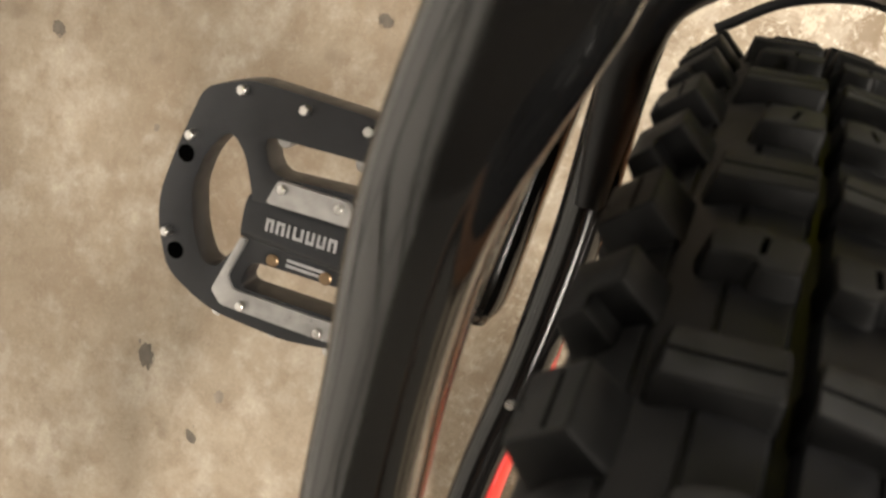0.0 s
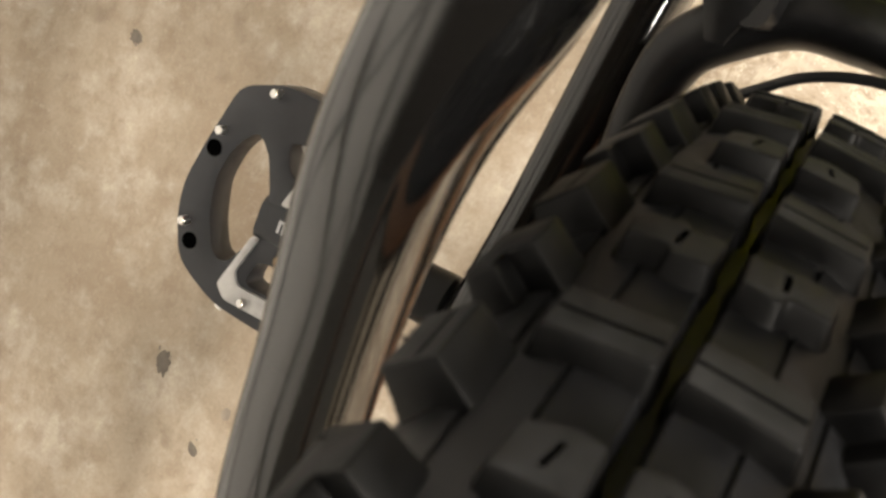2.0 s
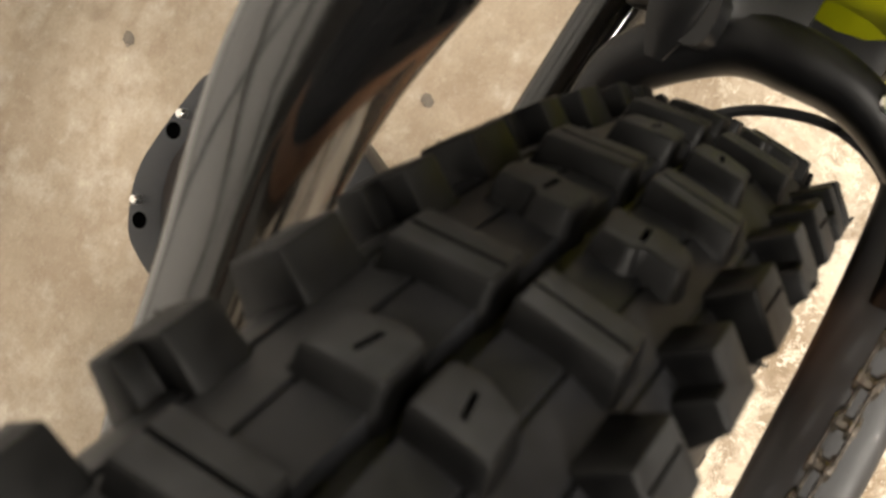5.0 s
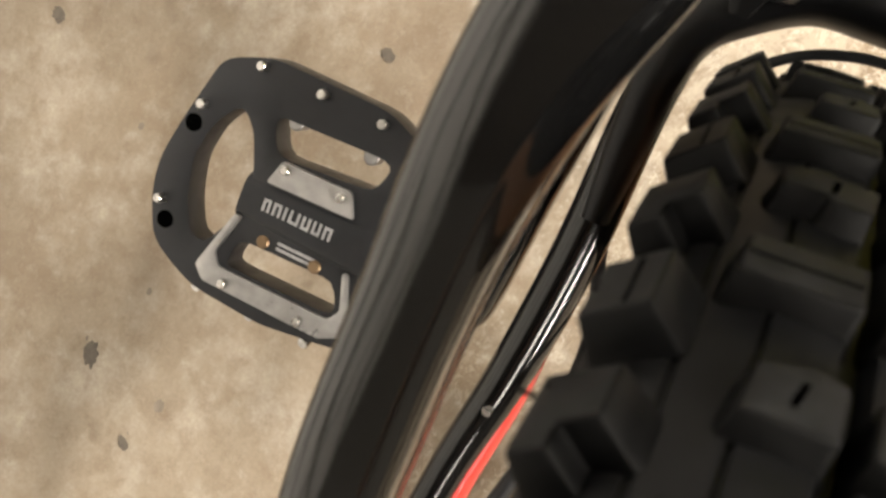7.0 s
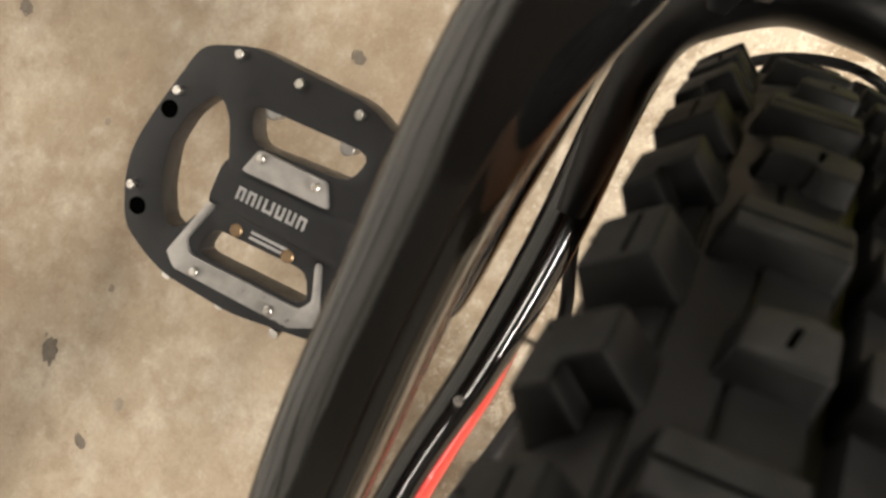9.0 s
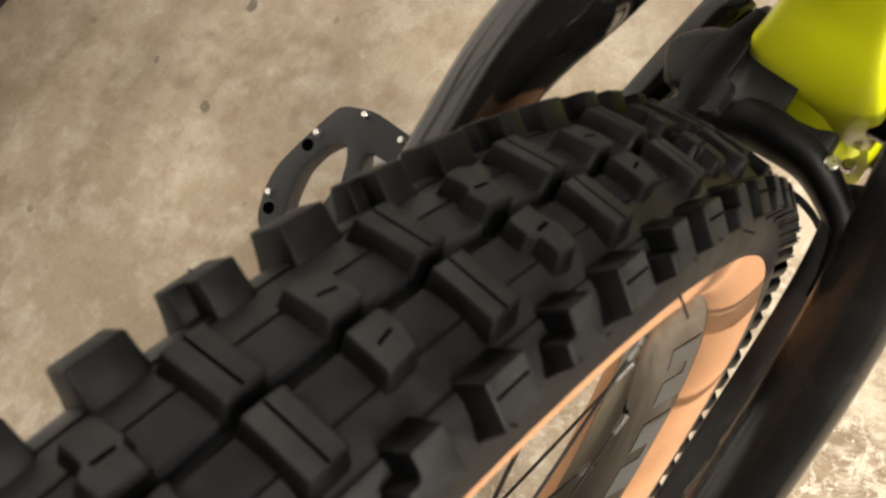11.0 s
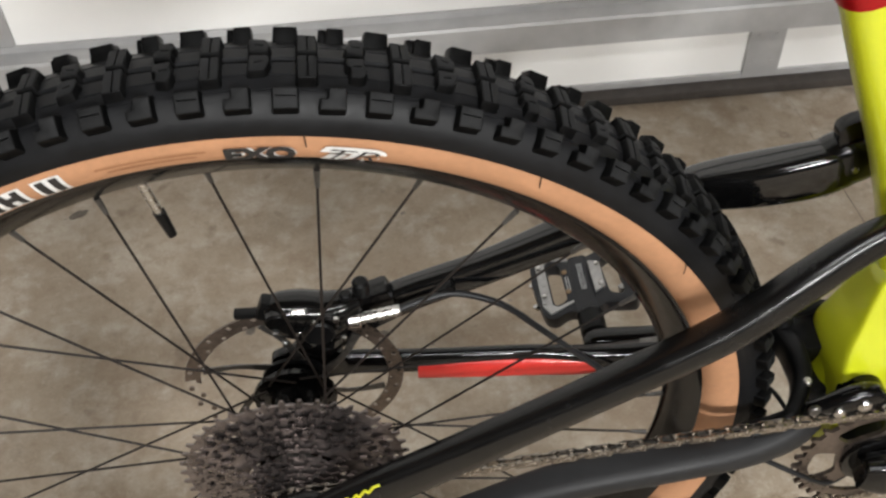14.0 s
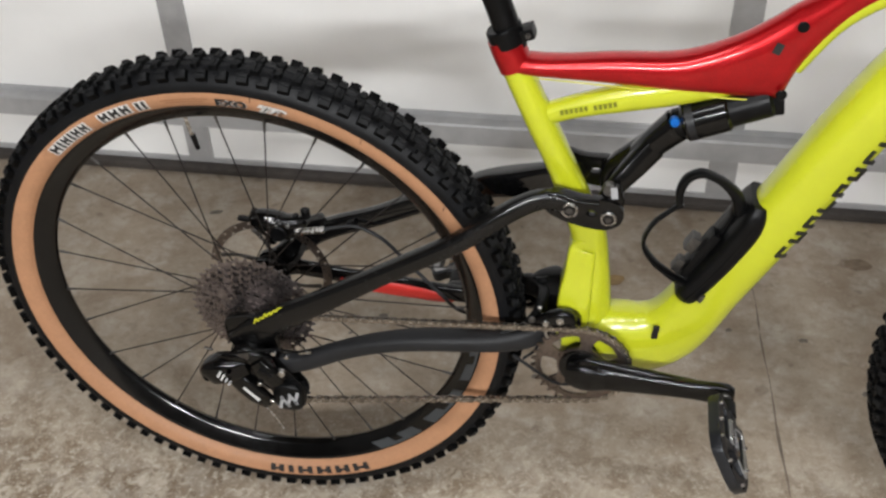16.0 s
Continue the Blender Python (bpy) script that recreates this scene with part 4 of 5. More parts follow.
part("cage_rail", sweep([(0.5580, -0.027, 0.598, 0.0051, 0.0045), (0.5570, -0.026, 0.616, 0.0068, 0.0053), (0.5640, -0.024, 0.633, 0.0076, 0.0049), (0.5790, -0.022, 0.640, 0.0076, 0.0041), (0.5960, -0.020, 0.634, 0.0076, 0.0041), (0.6120, -0.018, 0.622, 0.0076, 0.0053), (0.6260, -0.014, 0.604, 0.0076, 0.0075), (0.6340, -0.010, 0.580, 0.0076, 0.0083)], 40, 12, 3), SATIN, cage, "broad upper arm of the cage")
part("cage_base", sweep([(0.590, 0, 0.492, 0.014, 0.004), (0.607, 0, 0.528, 0.012, 0.004), (0.624, 0, 0.566, 0.010, 0.004), (0.630, 0, 0.590, 0.010, 0.006)], 18, 14, 3.5), SATIN, cage)
tool = part("multi_tool", box((0.013, 0.022, 0.074), pose(0.592, -0.012, 0.516, 0, 27, 0), 0.003), SATIN, bike, "black multi-tool clipped beside the cage")
part("tool_bit", box((0.013, 0.018, 0.022), pose(0.581, -0.014, 0.533, 0, 27, 0), 0.002), STEEL_DARK, tool, "grey tool head")
part("tool_bit", box((0.010, 0.014, 0.020), pose(0.567, -0.014, 0.498, 0, 27, 0), 0.002), STEEL_DARK, tool, "grey tool head")

# ---------------------------------------------------------------- rear stays and linkage
CARRY = ON_REAR
part("seat_stay", sweep([(-0.012, -0.072, 0.343, 0.006, 0.017), (0.022, -0.072, 0.3690, 0.009, 0.0215), (0.060, -0.071, 0.3960, 0.0105, 0.0195), (0.100, -0.0705, 0.4205, 0.0110, 0.0170), (0.183, -0.0710, 0.4745, 0.0115, 0.0135), (0.248, -0.0705, 0.5160, 0.0118, 0.0125), (0.300, -0.0675, 0.5475, 0.0118, 0.0125),
      (0.345, -0.0600, 0.5810, 0.0115, 0.0125), (0.376, -0.0525, 0.5990, 0.0105, 0.0125), (0.400, -0.0480, 0.6060, 0.0095, 0.0120), (0.422, -0.0465, 0.6020, 0.0080, 0.0115)], 56, 20, 2.8), STAY_BLACK, bike, "semi-gloss black seat stay")
CARRY = ON_LEFT
part("seat_stay", sweep([(-0.006, 0.068, 0.362, 0.006, 0.015), (0.020, 0.068, 0.398, 0.007, 0.015), (0.080, 0.068, 0.4420, 0.0085, 0.0150), (0.157, 0.068, 0.4730, 0.0090, 0.0135), (0.225, 0.0670, 0.5060, 0.0115, 0.0138), (0.270, 0.0645, 0.5265, 0.0112, 0.0145),
      (0.310, 0.0598, 0.5450, 0.0125, 0.0175), (0.348, 0.0495, 0.5595, 0.0148, 0.0190), (0.386, 0.0425, 0.5720, 0.0130, 0.0195), (0.416, 0.0420, 0.5840, 0.0085, 0.0150), (0.432, 0.042, 0.594, 0.007, 0.012)], 52, 28, 4.2), LACQUER, bike, "glossy black seat stay")
clevis = part("stay_clevis", sweep([(0.380, 0.0445, 0.5710, 0.0125, 0.0165), (0.394, 0.0440, 0.5765, 0.0140, 0.0200), (0.408, 0.0435, 0.5830, 0.0140, 0.0200), (0.417, 0.0430, 0.5870, 0.0125, 0.0165)], 16, 20, 3.4), GLOSS, bike, "glossy black clevis at the stay end")
for x, z in ((0.392, 0.580), (0.408, 0.586)):
    part("clevis_bolt", rod((x, 0.0550, z), (x, 0.0595, z), 0.0055, 14, bevel=0.001), STEEL_DARK, clevis, "small bolt head")
part("clevis_bolt", rod((0.400, 0.0320, 0.579), (0.400, 0.0285, 0.579), 0.0030, 14, bevel=0.001), STEEL, clevis, "small bright bolt head")
CARRY = ON_REAR
right_stay = part("chain_stay", sweep([(0.012, -0.067, 0.294, 0.007, 0.014), (0.045, -0.066, 0.302, 0.0090, 0.0150), (0.080, -0.065, 0.3115, 0.0105, 0.0140), (0.135, -0.064, 0.3385, 0.0110, 0.0130), (0.190, -0.0615, 0.3575, 0.0140, 0.0125), (0.240, -0.0600, 0.3675, 0.0155, 0.0125), (0.290, -0.0580, 0.3720, 0.0160, 0.0130), (0.340, -0.0545, 0.3750, 0.0155, 0.0140), (0.378, -0.048, 0.3790, 0.0135, 0.0155), (0.402, -0.038, 0.384, 0.010, 0.016)], 44, 20, 3.0), GUARD, bike, "dark grey rubber-guarded chain stay")
CARRY = ON_LEFT
left_stay = part("chain_stay", sweep([(0.020, 0.0685, 0.372, 0.006, 0.013), (0.060, 0.0675, 0.3680, 0.0065, 0.0130), (0.110, 0.0660, 0.3635, 0.0065, 0.0122), (0.190, 0.0635, 0.3590, 0.0070, 0.0120), (0.240, 0.0570, 0.3580, 0.0082, 0.0122), (0.290, 0.0535, 0.3590, 0.0088, 0.0125), (0.340, 0.0532, 0.3660, 0.0088, 0.0140), (0.366, 0.0500, 0.3760, 0.0082, 0.0150)], 40, 20, 2.6), GLOSS, bike, "glossy black chain stay")
part("stay_stripe", sweep([(0.098, 0.0630, 0.3560, 0.0048, 0.0095), (0.15, 0.0608, 0.3540, 0.0052, 0.0112), (0.20, 0.0574, 0.3530, 0.0054, 0.0112), (0.235, 0.0532, 0.3530, 0.0052, 0.0105), (0.262, 0.0510, 0.3535, 0.0030, 0.0075)], 20, 16, 2.8), RED_FLAT, left_stay, "red stripe along the inner face")
part("stay_rivet", rod((0.227, 0.0575, 0.3690), (0.227, 0.0575, 0.3712), 0.0019, 10), STEEL, left_stay, "small bright rivet")
CARRY = ON_YOKE
part("stay_yoke", sweep([(0.305, 0.0512, 0.3605, 0.0095, 0.0045), (0.336, 0.0518, 0.3665, 0.0138, 0.0068), (0.355, 0.0508, 0.3755, 0.0148, 0.0072), (0.371, 0.0462, 0.3830, 0.0155, 0.0078), (0.382, 0.0345, 0.3890, 0.0155, 0.0080), (0.3910, 0.0180, 0.3930, 0.0155, 0.0080), (0.3925, 0.0, 0.3945, 0.0155, 0.0082), (0.3905, -0.0180, 0.3940, 0.0140, 0.0072),
      (0.3835, -0.0345, 0.3900, 0.0128, 0.0066), (0.3725, -0.0478, 0.3860, 0.0125, 0.0062), (0.356, -0.0535, 0.3800, 0.0125, 0.0060), (0.345, -0.0550, 0.3770, 0.0125, 0.0060)], 48, 18, 3.2, side=(0, 0.05, 1)), SATIN, bike, "black chain stay yoke round the tyre")
part("yoke_guard", sweep([(0.404, 0.003, 0.3940, 0.0120, 0.0170), (0.404, 0.025, 0.3965, 0.0135, 0.0185), (0.402, 0.038, 0.4000, 0.0150, 0.0175), (0.398, 0.048, 0.4000, 0.0130, 0.0140), (0.394, 0.0545, 0.3960, 0.0070, 0.0090)], 24, 20, 4.0, side=(0, 0, 1)), SATIN, bike, "black rubber guard on the chain stay yoke")
part("pivot_block", box((0.032, 0.044, 0.030), pose(0.414, 0, 0.368, 0, -10, 0), 0.006), SATIN, bike, "black main pivot block")
bracket = part("yoke_bracket", sweep([(0.374, 0.036, 0.404, 0.0030, 0.0020), (0.386, 0.036, 0.411, 0.0080, 0.0028), (0.404, 0.035, 0.415, 0.0080, 0.0026), (0.427, 0.031, 0.421, 0.003, 0.0014)], 16, 12, 4), SATIN, bike, "black bracket on the yoke with a pointed fin")
part("bracket_post", sweep([(0.388, 0.032, 0.412, 0.009, 0.009), (0.391, 0.028, 0.400, 0.009, 0.009), (0.394, 0.022, 0.386, 0.009, 0.010)], 10, 14, 3.4), SATIN, bracket)
for x, y, z in ((0.3900, 0.026, 0.4060), (0.3900, -0.028, 0.4060), (0.410, -0.0305, 0.366)):
    part("yoke_bolt", rod((x, y, z - 0.004), (x, y, z + 0.002), 0.0032, 10, bevel=0.0006), STEEL, bike, "bright bolt head")
CARRY = ON_FRAME
pivot_cap = part("main_pivot_cap", rod((0.434, -0.026, 0.406), (0.434, -0.0465, 0.406), 0.0172, 28, bevel=0.003), GLOSS, bike, "glossy black main pivot cap")
part("pivot_bolt", rod((0.434, -0.0460, 0.406), (0.434, -0.0485, 0.406), 0.0085, 18, bevel=0.001), SATIN, pivot_cap)
hood = part("pivot_hood", sweep([(0.3850, -0.0490, 0.4090, 0.005, 0.0050), (0.4000, -0.0500, 0.4135, 0.007, 0.0085), (0.4150, -0.0505, 0.4195, 0.0080, 0.0115), (0.4270, -0.0505, 0.4225, 0.0080, 0.0125), (0.4350, -0.0500, 0.4190, 0.0075, 0.0105), (0.4385, -0.0495, 0.4120, 0.0060, 0.0070)], 30, 18, 3.0), GLOSS, pivot_cap, "glossy black hood over the pivot")
for x, z, r in ((0.4050, 0.4165, 0.0048), (0.4235, 0.4225, 0.0058)):
    part("hood_bolt", rod((x, -0.0570, z), (x, -0.0605, z), r, 16, bevel=0.001), STEEL, hood, "bright bolt head")
part("yoke_bolt", rod((0.3860, -0.0535, 0.4180), (0.3860, -0.0575, 0.4180), 0.0050, 16, bevel=0.001), STEEL_DARK, bike, "grey bolt head")
for y in (0.047, -0.047):
    s = 1 if y > 0 else -1
    rocker = part("rocker_link", side_plate(rounded([(0.390, 0.6120), (0.412, 0.6200), (0.440, 0.6110), (0.468, 0.6110), (0.487, 0.6060), (0.494, 0.5930), (0.490, 0.5760), (0.474, 0.5665), (0.447, 0.5685), (0.416, 0.5780), (0.396, 0.5900)], 0.010), y * 0.94, 0.011, [ring_at for ring_at in ([(0.4540 + 0.0070 * math.cos(q), 0.5900 + 0.0050 * math.sin(q)) for q in (0.3, 1.2, 2.2, 3.3, 4.3, 5.3)],)], 0.0025), GLOSS, bike, "glossy black rocker link")
    for x, z, r in ((0.427, 0.5945, 0.0108), (0.4745, 0.5855, 0.0100), (0.4045, 0.6095, 0.0050), (0.4070, 0.5960, 0.0048)):
        part("pivot_ring", rod((x, y * 0.94 + s * 0.0050, z), (x, y * 0.94 + s * 0.0085, z), r, 24, bevel=0.0014), STEEL, rocker, "bright pivot ring")
        part("pivot_face", rod((x, y * 0.94 + s * 0.0086, z), (x, y * 0.94 + s * 0.0090, z), r * 0.72, 20), GLOSS, rocker)
        part("pivot_socket", rod((x, y * 0.94 + s * 0.0091, z), (x, y * 0.94 + s * 0.0094, z), r * 0.42, 6), STEEL_DARK if r > 0.009 else DARK_HOLE, rocker)
part("rocker_label", box((0.008, 0.0010, 0.016), pose(0.4790, -0.0465, 0.6200, 0, -8, 0), 0.0003), BADGE, rocker, "small pale sticker", smooth=False)
part("link_bushing", rod((0.473, -0.036, 0.6225), (0.473, -0.0455, 0.6225), 0.0085, 20, bevel=0.001), STEEL_DARK, bike, "grey link bushing")
part("link_lug", sweep([(0.478, -0.040, 0.585, 0.006, 0.012), (0.480, -0.040, 0.605, 0.006, 0.012), (0.476, -0.039, 0.626, 0.005, 0.010)], 12, 14, 3), GLOSS, bike, "glossy black lug of the rocker")
part("rocker_rib", sweep([(0.392, -0.0505, 0.6140, 0.0030, 0.0030), (0.412, -0.0515, 0.6165, 0.0035, 0.0032), (0.436, -0.0515, 0.6085, 0.0035, 0.0030), (0.462, -0.0510, 0.6060, 0.0030, 0.0026)], 20, 12, 2.6), GLOSS, bike, "glossy black rib along the rocker")
part("rocker_axle", rod((0.427, -0.046, 0.590), (0.427, 0.046, 0.590), 0.008, 16), SATIN, bike, "black rocker axle")
part("link_bridge", rod((0.478, -0.040, 0.581), (0.478, 0.040, 0.581), 0.010, 18), SATIN, bike, "black link bridge")

shock = part("rear_shock", rod((0.552, 0, 0.6935), (0.602, 0, 0.7133), 0.0240, 28, bevel=0.003), GLOSS, bike, "black air shock with a blue knob")
part("shock_can", rod((0.598, 0, 0.712), (0.648, 0, 0.7315), 0.0205, 24, bevel=0.004), SATIN, shock)
part("shock_ring", rod((0.540, 0, 0.6895), (0.552, 0, 0.6935), 0.0175, 24, bevel=0.0015), SATIN, shock)
part("rebound_knob", rod((0.541, -0.004, 0.699), (0.541, -0.0185, 0.703), 0.0058, 20, bevel=0.0015), BLUE, shock, "blue anodised rebound knob")
part("shock_band", rod((0.557, 0, 0.6955), (0.565, 0, 0.6985), 0.0243, 28), PLASTIC, shock, "dark band with small print")
part("shock_shaft", rod((0.512, 0, 0.665), (0.542, 0, 0.690), 0.0085, 18), STEEL_DARK, shock)
yoke = part("shock_yoke", sweep([(0.505, 0, 0.645, 0.016, 0.0150), (0.524, 0, 0.667, 0.017, 0.0170), (0.545, 0, 0.689, 0.0185, 0.0190)], 10, 20, 2.6), GLOSS, bike, "glossy black shock yoke")
for s in (1, -1):
    part("yoke_arm", sweep([(0.470, s * 0.027, 0.578, 0.006, 0.0095), (0.470, s * 0.027, 0.600, 0.0065, 0.0100), (0.483, s * 0.023, 0.6190, 0.0085, 0.0130), (0.501, s * 0.014, 0.6390, 0.0100, 0.0150), (0.521, s * 0.006, 0.6620, 0.0105, 0.0160)], 20, 16, 3), GLOSS, yoke)
part("shock_tab", box((0.016, 0.026, 0.024), pose(0.652, 0, 0.728, 0, -10, 0), 0.004), SATIN, bike, "black shock mount")

# ---------------------------------------------------------------- drivetrain
BB = Vector((0.454, 0, 0.345))
ring_holes = [rounded([(r * math.cos(radians(a)), r * math.sin(radians(a))) for r, a in ((0.0545, q - 23), (0.0555, q), (0.0545, q + 23), (0.034, q + 25), (0.032, q), (0.034, q - 25))], 0.006, 3) for q in (45, 117, 189, 261, 333)]
chainring = part("chainring", side_plate(toothed(32, 0.0615, 0.0680), -0.0560, 0.0034, ring_holes, 0.0), ROTOR, bike, "dark steel narrow-wide chainring", place=Matrix.Translation(BB), smooth=False)
spider = part("spider", side_plate(ring(36, 0.029), -0.0590, 0.006, [ring(20, 0.012)], 0.0015), GLOSS, chainring, "glossy black spider")
part("bearing_cup", rod(BB + Vector((0, -0.034, 0)), BB + Vector((0, -0.052, 0)), 0.0235, 32, bevel=0.002), SATIN, bike, "black bearing cup")
part("bearing_cup", rod(BB + Vector((0, 0.034, 0)), BB + Vector((0, 0.052, 0)), 0.0235, 32, bevel=0.002), SATIN, bike, "black bearing cup")
R_AXLE, L_AXLE = Vector((0.6420, -0.090, 0.3510)), Vector((0.257, 0.090, 0.337))


def crank(a, b, y0, y1, label, thick=1.0):
    n = 5
    rows = []
    for i, (h, w) in enumerate(((0.0205, 0.0100), (0.0180, 0.0090), (0.0150, 0.0082), (0.0135, 0.0076), (0.0150, 0.0078))):
        f = i / (n - 1)
        p = a.lerp(b, f)
        rows.append((p.x, y0 + (y1 - y0) * f**0.8, p.z, w * thick, h))
    d = (b - a).normalized()
    tip = b + d * 0.014
    rows.append((tip.x, y1, tip.z, 0.0055, 0.0090))
    back = a - d * 0.020
    rows.insert(0, (back.x, y0, back.z, 0.0085 * thick, 0.0120))
    return part("crank_arm", sweep(rows, 44, 20, 3.6), GLOSS, bike, label)


right_crank = crank(BB, R_AXLE, -0.070, -0.087, "glossy black crank arm")
part("crank_bolt", rod(BB + Vector((0, -0.0775, 0)), BB + Vector((0, -0.0815, 0)), 0.0135, 24, bevel=0.0015), SATIN, right_crank, "black crank bolt")
part("crank_rib", sweep([(0.462, -0.0640, 0.3600, 0.0050, 0.0085), (0.500, -0.0690, 0.3585, 0.0055, 0.0085), (0.550, -0.0745, 0.3570, 0.0055, 0.0075), (0.600, -0.0800, 0.3560, 0.0050, 0.0060), (0.632, -0.0830, 0.3555, 0.0040, 0.0045)], 24, 16, 3.6), GLOSS, right_crank, "glossy rib along the top of the arm")
part("axle_end", rod((R_AXLE.x, -0.0800, R_AXLE.z), (R_AXLE.x, -0.0990, R_AXLE.z), 0.0090, 20, bevel=0.0012), STEEL_DARK, right_crank, "worn pedal axle end")
part("crank_root", sweep([(0.437, -0.0700, 0.3470, 0.0100, 0.0150), (0.452, -0.0720, 0.3455, 0.0120, 0.0205), (0.470, -0.0735, 0.3450, 0.0125, 0.0205), (0.490, -0.0745, 0.3460, 0.0105, 0.0170)], 16, 20, 4.0), GLOSS, right_crank, "thick glossy root of the arm")
CARRY = ON_LEFT
crank(ON_LEFT.inverted() @ ON_FRAME @ BB, L_AXLE, 0.064, 0.084, "glossy black crank arm", 1.3)
CARRY = ON_FRAME

# chain: upper run, over the ring, lower run, pulleys, and round the smallest sprocket
CARRY = ON_WHEEL
COG, R_COG, R_RING, CHAIN_Y = Vector((0, 0, 0.37)), 0.0225, 0.0622, -0.0600
RING_AT = ON_FRAME @ BB
P1, P2, R_P = Vector((0.027, 0, 0.318)), Vector((0.054, 0, 0.260)), 0.0215


def tangent(c0, r0, c1, r1, side0, side1):
    """The tangent from one circle to another; sides +1 are to the left of the way."""
    d = c1 - c0
    base, dist = math.atan2(d.z, d.x), math.hypot(d.x, d.z)
    off = math.acos(max(-1, min(1, (side0 * r0 - side1 * r1) / dist)))
    a = base + off
    n = Vector((math.cos(a), 0, math.sin(a)))
    return c0 + n * (side0 * r0), c1 + n * (side1 * r1)


def arc(c, r, p, q, clockwise, n=24):
    a, b = math.atan2(p.z - c.z, p.x - c.x), math.atan2(q.z - c.z, q.x - c.x)
    if clockwise and b > a:
        b -= 2 * math.pi
    if not clockwise and b < a:
        b += 2 * math.pi
    return [c + Vector((math.cos(a + (b - a) * k / n), 0, math.sin(a + (b - a) * k / n))) * r for k in range(n + 1)]


u0, u1 = tangent(COG, R_COG, RING_AT, R_RING, 1, 1)
l0, l1 = tangent(RING_AT, R_RING, P2, R_P, 1, 1)
m0, m1 = tangent(P2, R_P, P1, R_P, 1, -1)
k0, k1 = tangent(P1, R_P, COG, R_COG, -1, 1)
line = [u0, u1] + arc(RING_AT, R_RING, u1, l0, True)[1:] + [l1] + arc(P2, R_P, l1, m0, True)[1:] + [m1] + arc(P1, R_P, m1, k0, False)[1:] + [k1] + arc(COG, R_COG, k1, u0, True)[1:]
lengths = np.cumsum([0] + [(b - a).length for a, b in zip(line, line[1:])])
LINKS = int(lengths[-1] / 0.0127) // 2 * 2
pitch = lengths[-1] / LINKS
chain = part("chain", rod((0.0, CHAIN_Y, 0.3925), (0.0, CHAIN_Y - 0.0004, 0.3925), 0.001, 6), CHAIN_STEEL, bike, "worn steel bicycle chain")


def link_mesh(wide, thick):
    bm = bmesh.new()
    out = []
    for k in range(20):
        a = 2 * math.pi * k / 20
        c = math.cos(a)
        out.append((c * 0.0042 + math.copysign(0.00635, c) if abs(c) > 0.05 else 0.0, math.sin(a) * (0.0042 if abs(c) > 0.3 else 0.0031)))
    for s in (1, -1):
        side_plate(out, s * wide, thick, bm=bm)
    for x in (-0.00635, 0.00635):
        rod((x, -wide - 0.0008, 0), (x, wide + 0.0008, 0), 0.0024, 10, bm)
    return finish(bm, "chain_link", CHAIN_STEEL, False)


INNER, OUTER = link_mesh(0.0018, 0.0009), link_mesh(0.0029, 0.0009)


def on_line(s):
    s %= lengths[-1]
    i = min(int(np.searchsorted(lengths, s, "right")) - 1, len(line) - 2)
    return line[i].lerp(line[i + 1], (s - lengths[i]) / (lengths[i + 1] - lengths[i]))


for k in range(LINKS):
    a, b = on_line(k * pitch), on_line((k + 1) * pitch)
    c, d = (a + b) / 2, b - a
    part("chain_link", (INNER, OUTER)[k % 2], None, chain, place=Matrix.Translation((c.x, CHAIN_Y + 0.0100 * (min(max(c.x, 0.03), 0.42) - 0.03), c.z)) @ Matrix.Rotation(-math.atan2(d.z, d.x), 4, "Y"))

# dropout, hanger and derailleur
CARRY = ON_REAR
part("dropout", side_plate(rounded([(-0.026, 0.382), (0.010, 0.392), (0.040, 0.376), (0.046, 0.330), (0.040, 0.296), (0.010, 0.288), (-0.010, 0.318), (-0.026, 0.345)], 0.009), -0.0665, 0.009, bevel=0.002), GLOSS, bike, "glossy black dropout with the pivot")
for x, z, mat in ((0.0095, 0.3490, STEEL), (-0.0095, 0.3440, STEEL_DARK), (0.036, 0.330, SATIN)):
    part("dropout_bolt", rod((x, -0.071, z), (x, -0.0755, z), 0.0062, 16, bevel=0.001), mat, bike, "dropout bolt")
part("dropout", side_plate(rounded([(-0.020, 0.386), (0.010, 0.398), (0.040, 0.386), (0.044, 0.356), (0.0, 0.346), (-0.018, 0.356)], 0.009), 0.0665, 0.008, bevel=0.002), GLOSS, bike, "glossy black dropout")
mech = part("derailleur", sweep([(-0.012, -0.084, 0.345, 0.010, 0.010), (0.004, -0.085, 0.338, 0.013, 0.016), (0.022, -0.084, 0.330, 0.013, 0.017), (0.038, -0.082, 0.326, 0.010, 0.012)], 16, 18, 3.0), GLOSS, bike, "black long-cage rear derailleur")
knuckle = part("body_knuckle", sweep([(-0.052, -0.094, 0.300, 0.010, 0.013), (-0.046, -0.095, 0.305, 0.016, 0.019), (-0.030, -0.095, 0.313, 0.018, 0.021), (-0.012, -0.093, 0.316, 0.016, 0.019), (0.006, -0.090, 0.320, 0.012, 0.014)], 24, 22, 3.2), GLOSS, mech, "rounded black knuckle with a pale badge")
part("knuckle_mouth", rod((-0.049, -0.0985, 0.3035), (-0.0555, -0.0990, 0.3000), 0.0105, 22, bevel=0.0015), DARK_HOLE, knuckle, "black disc drawn as a dark open end")
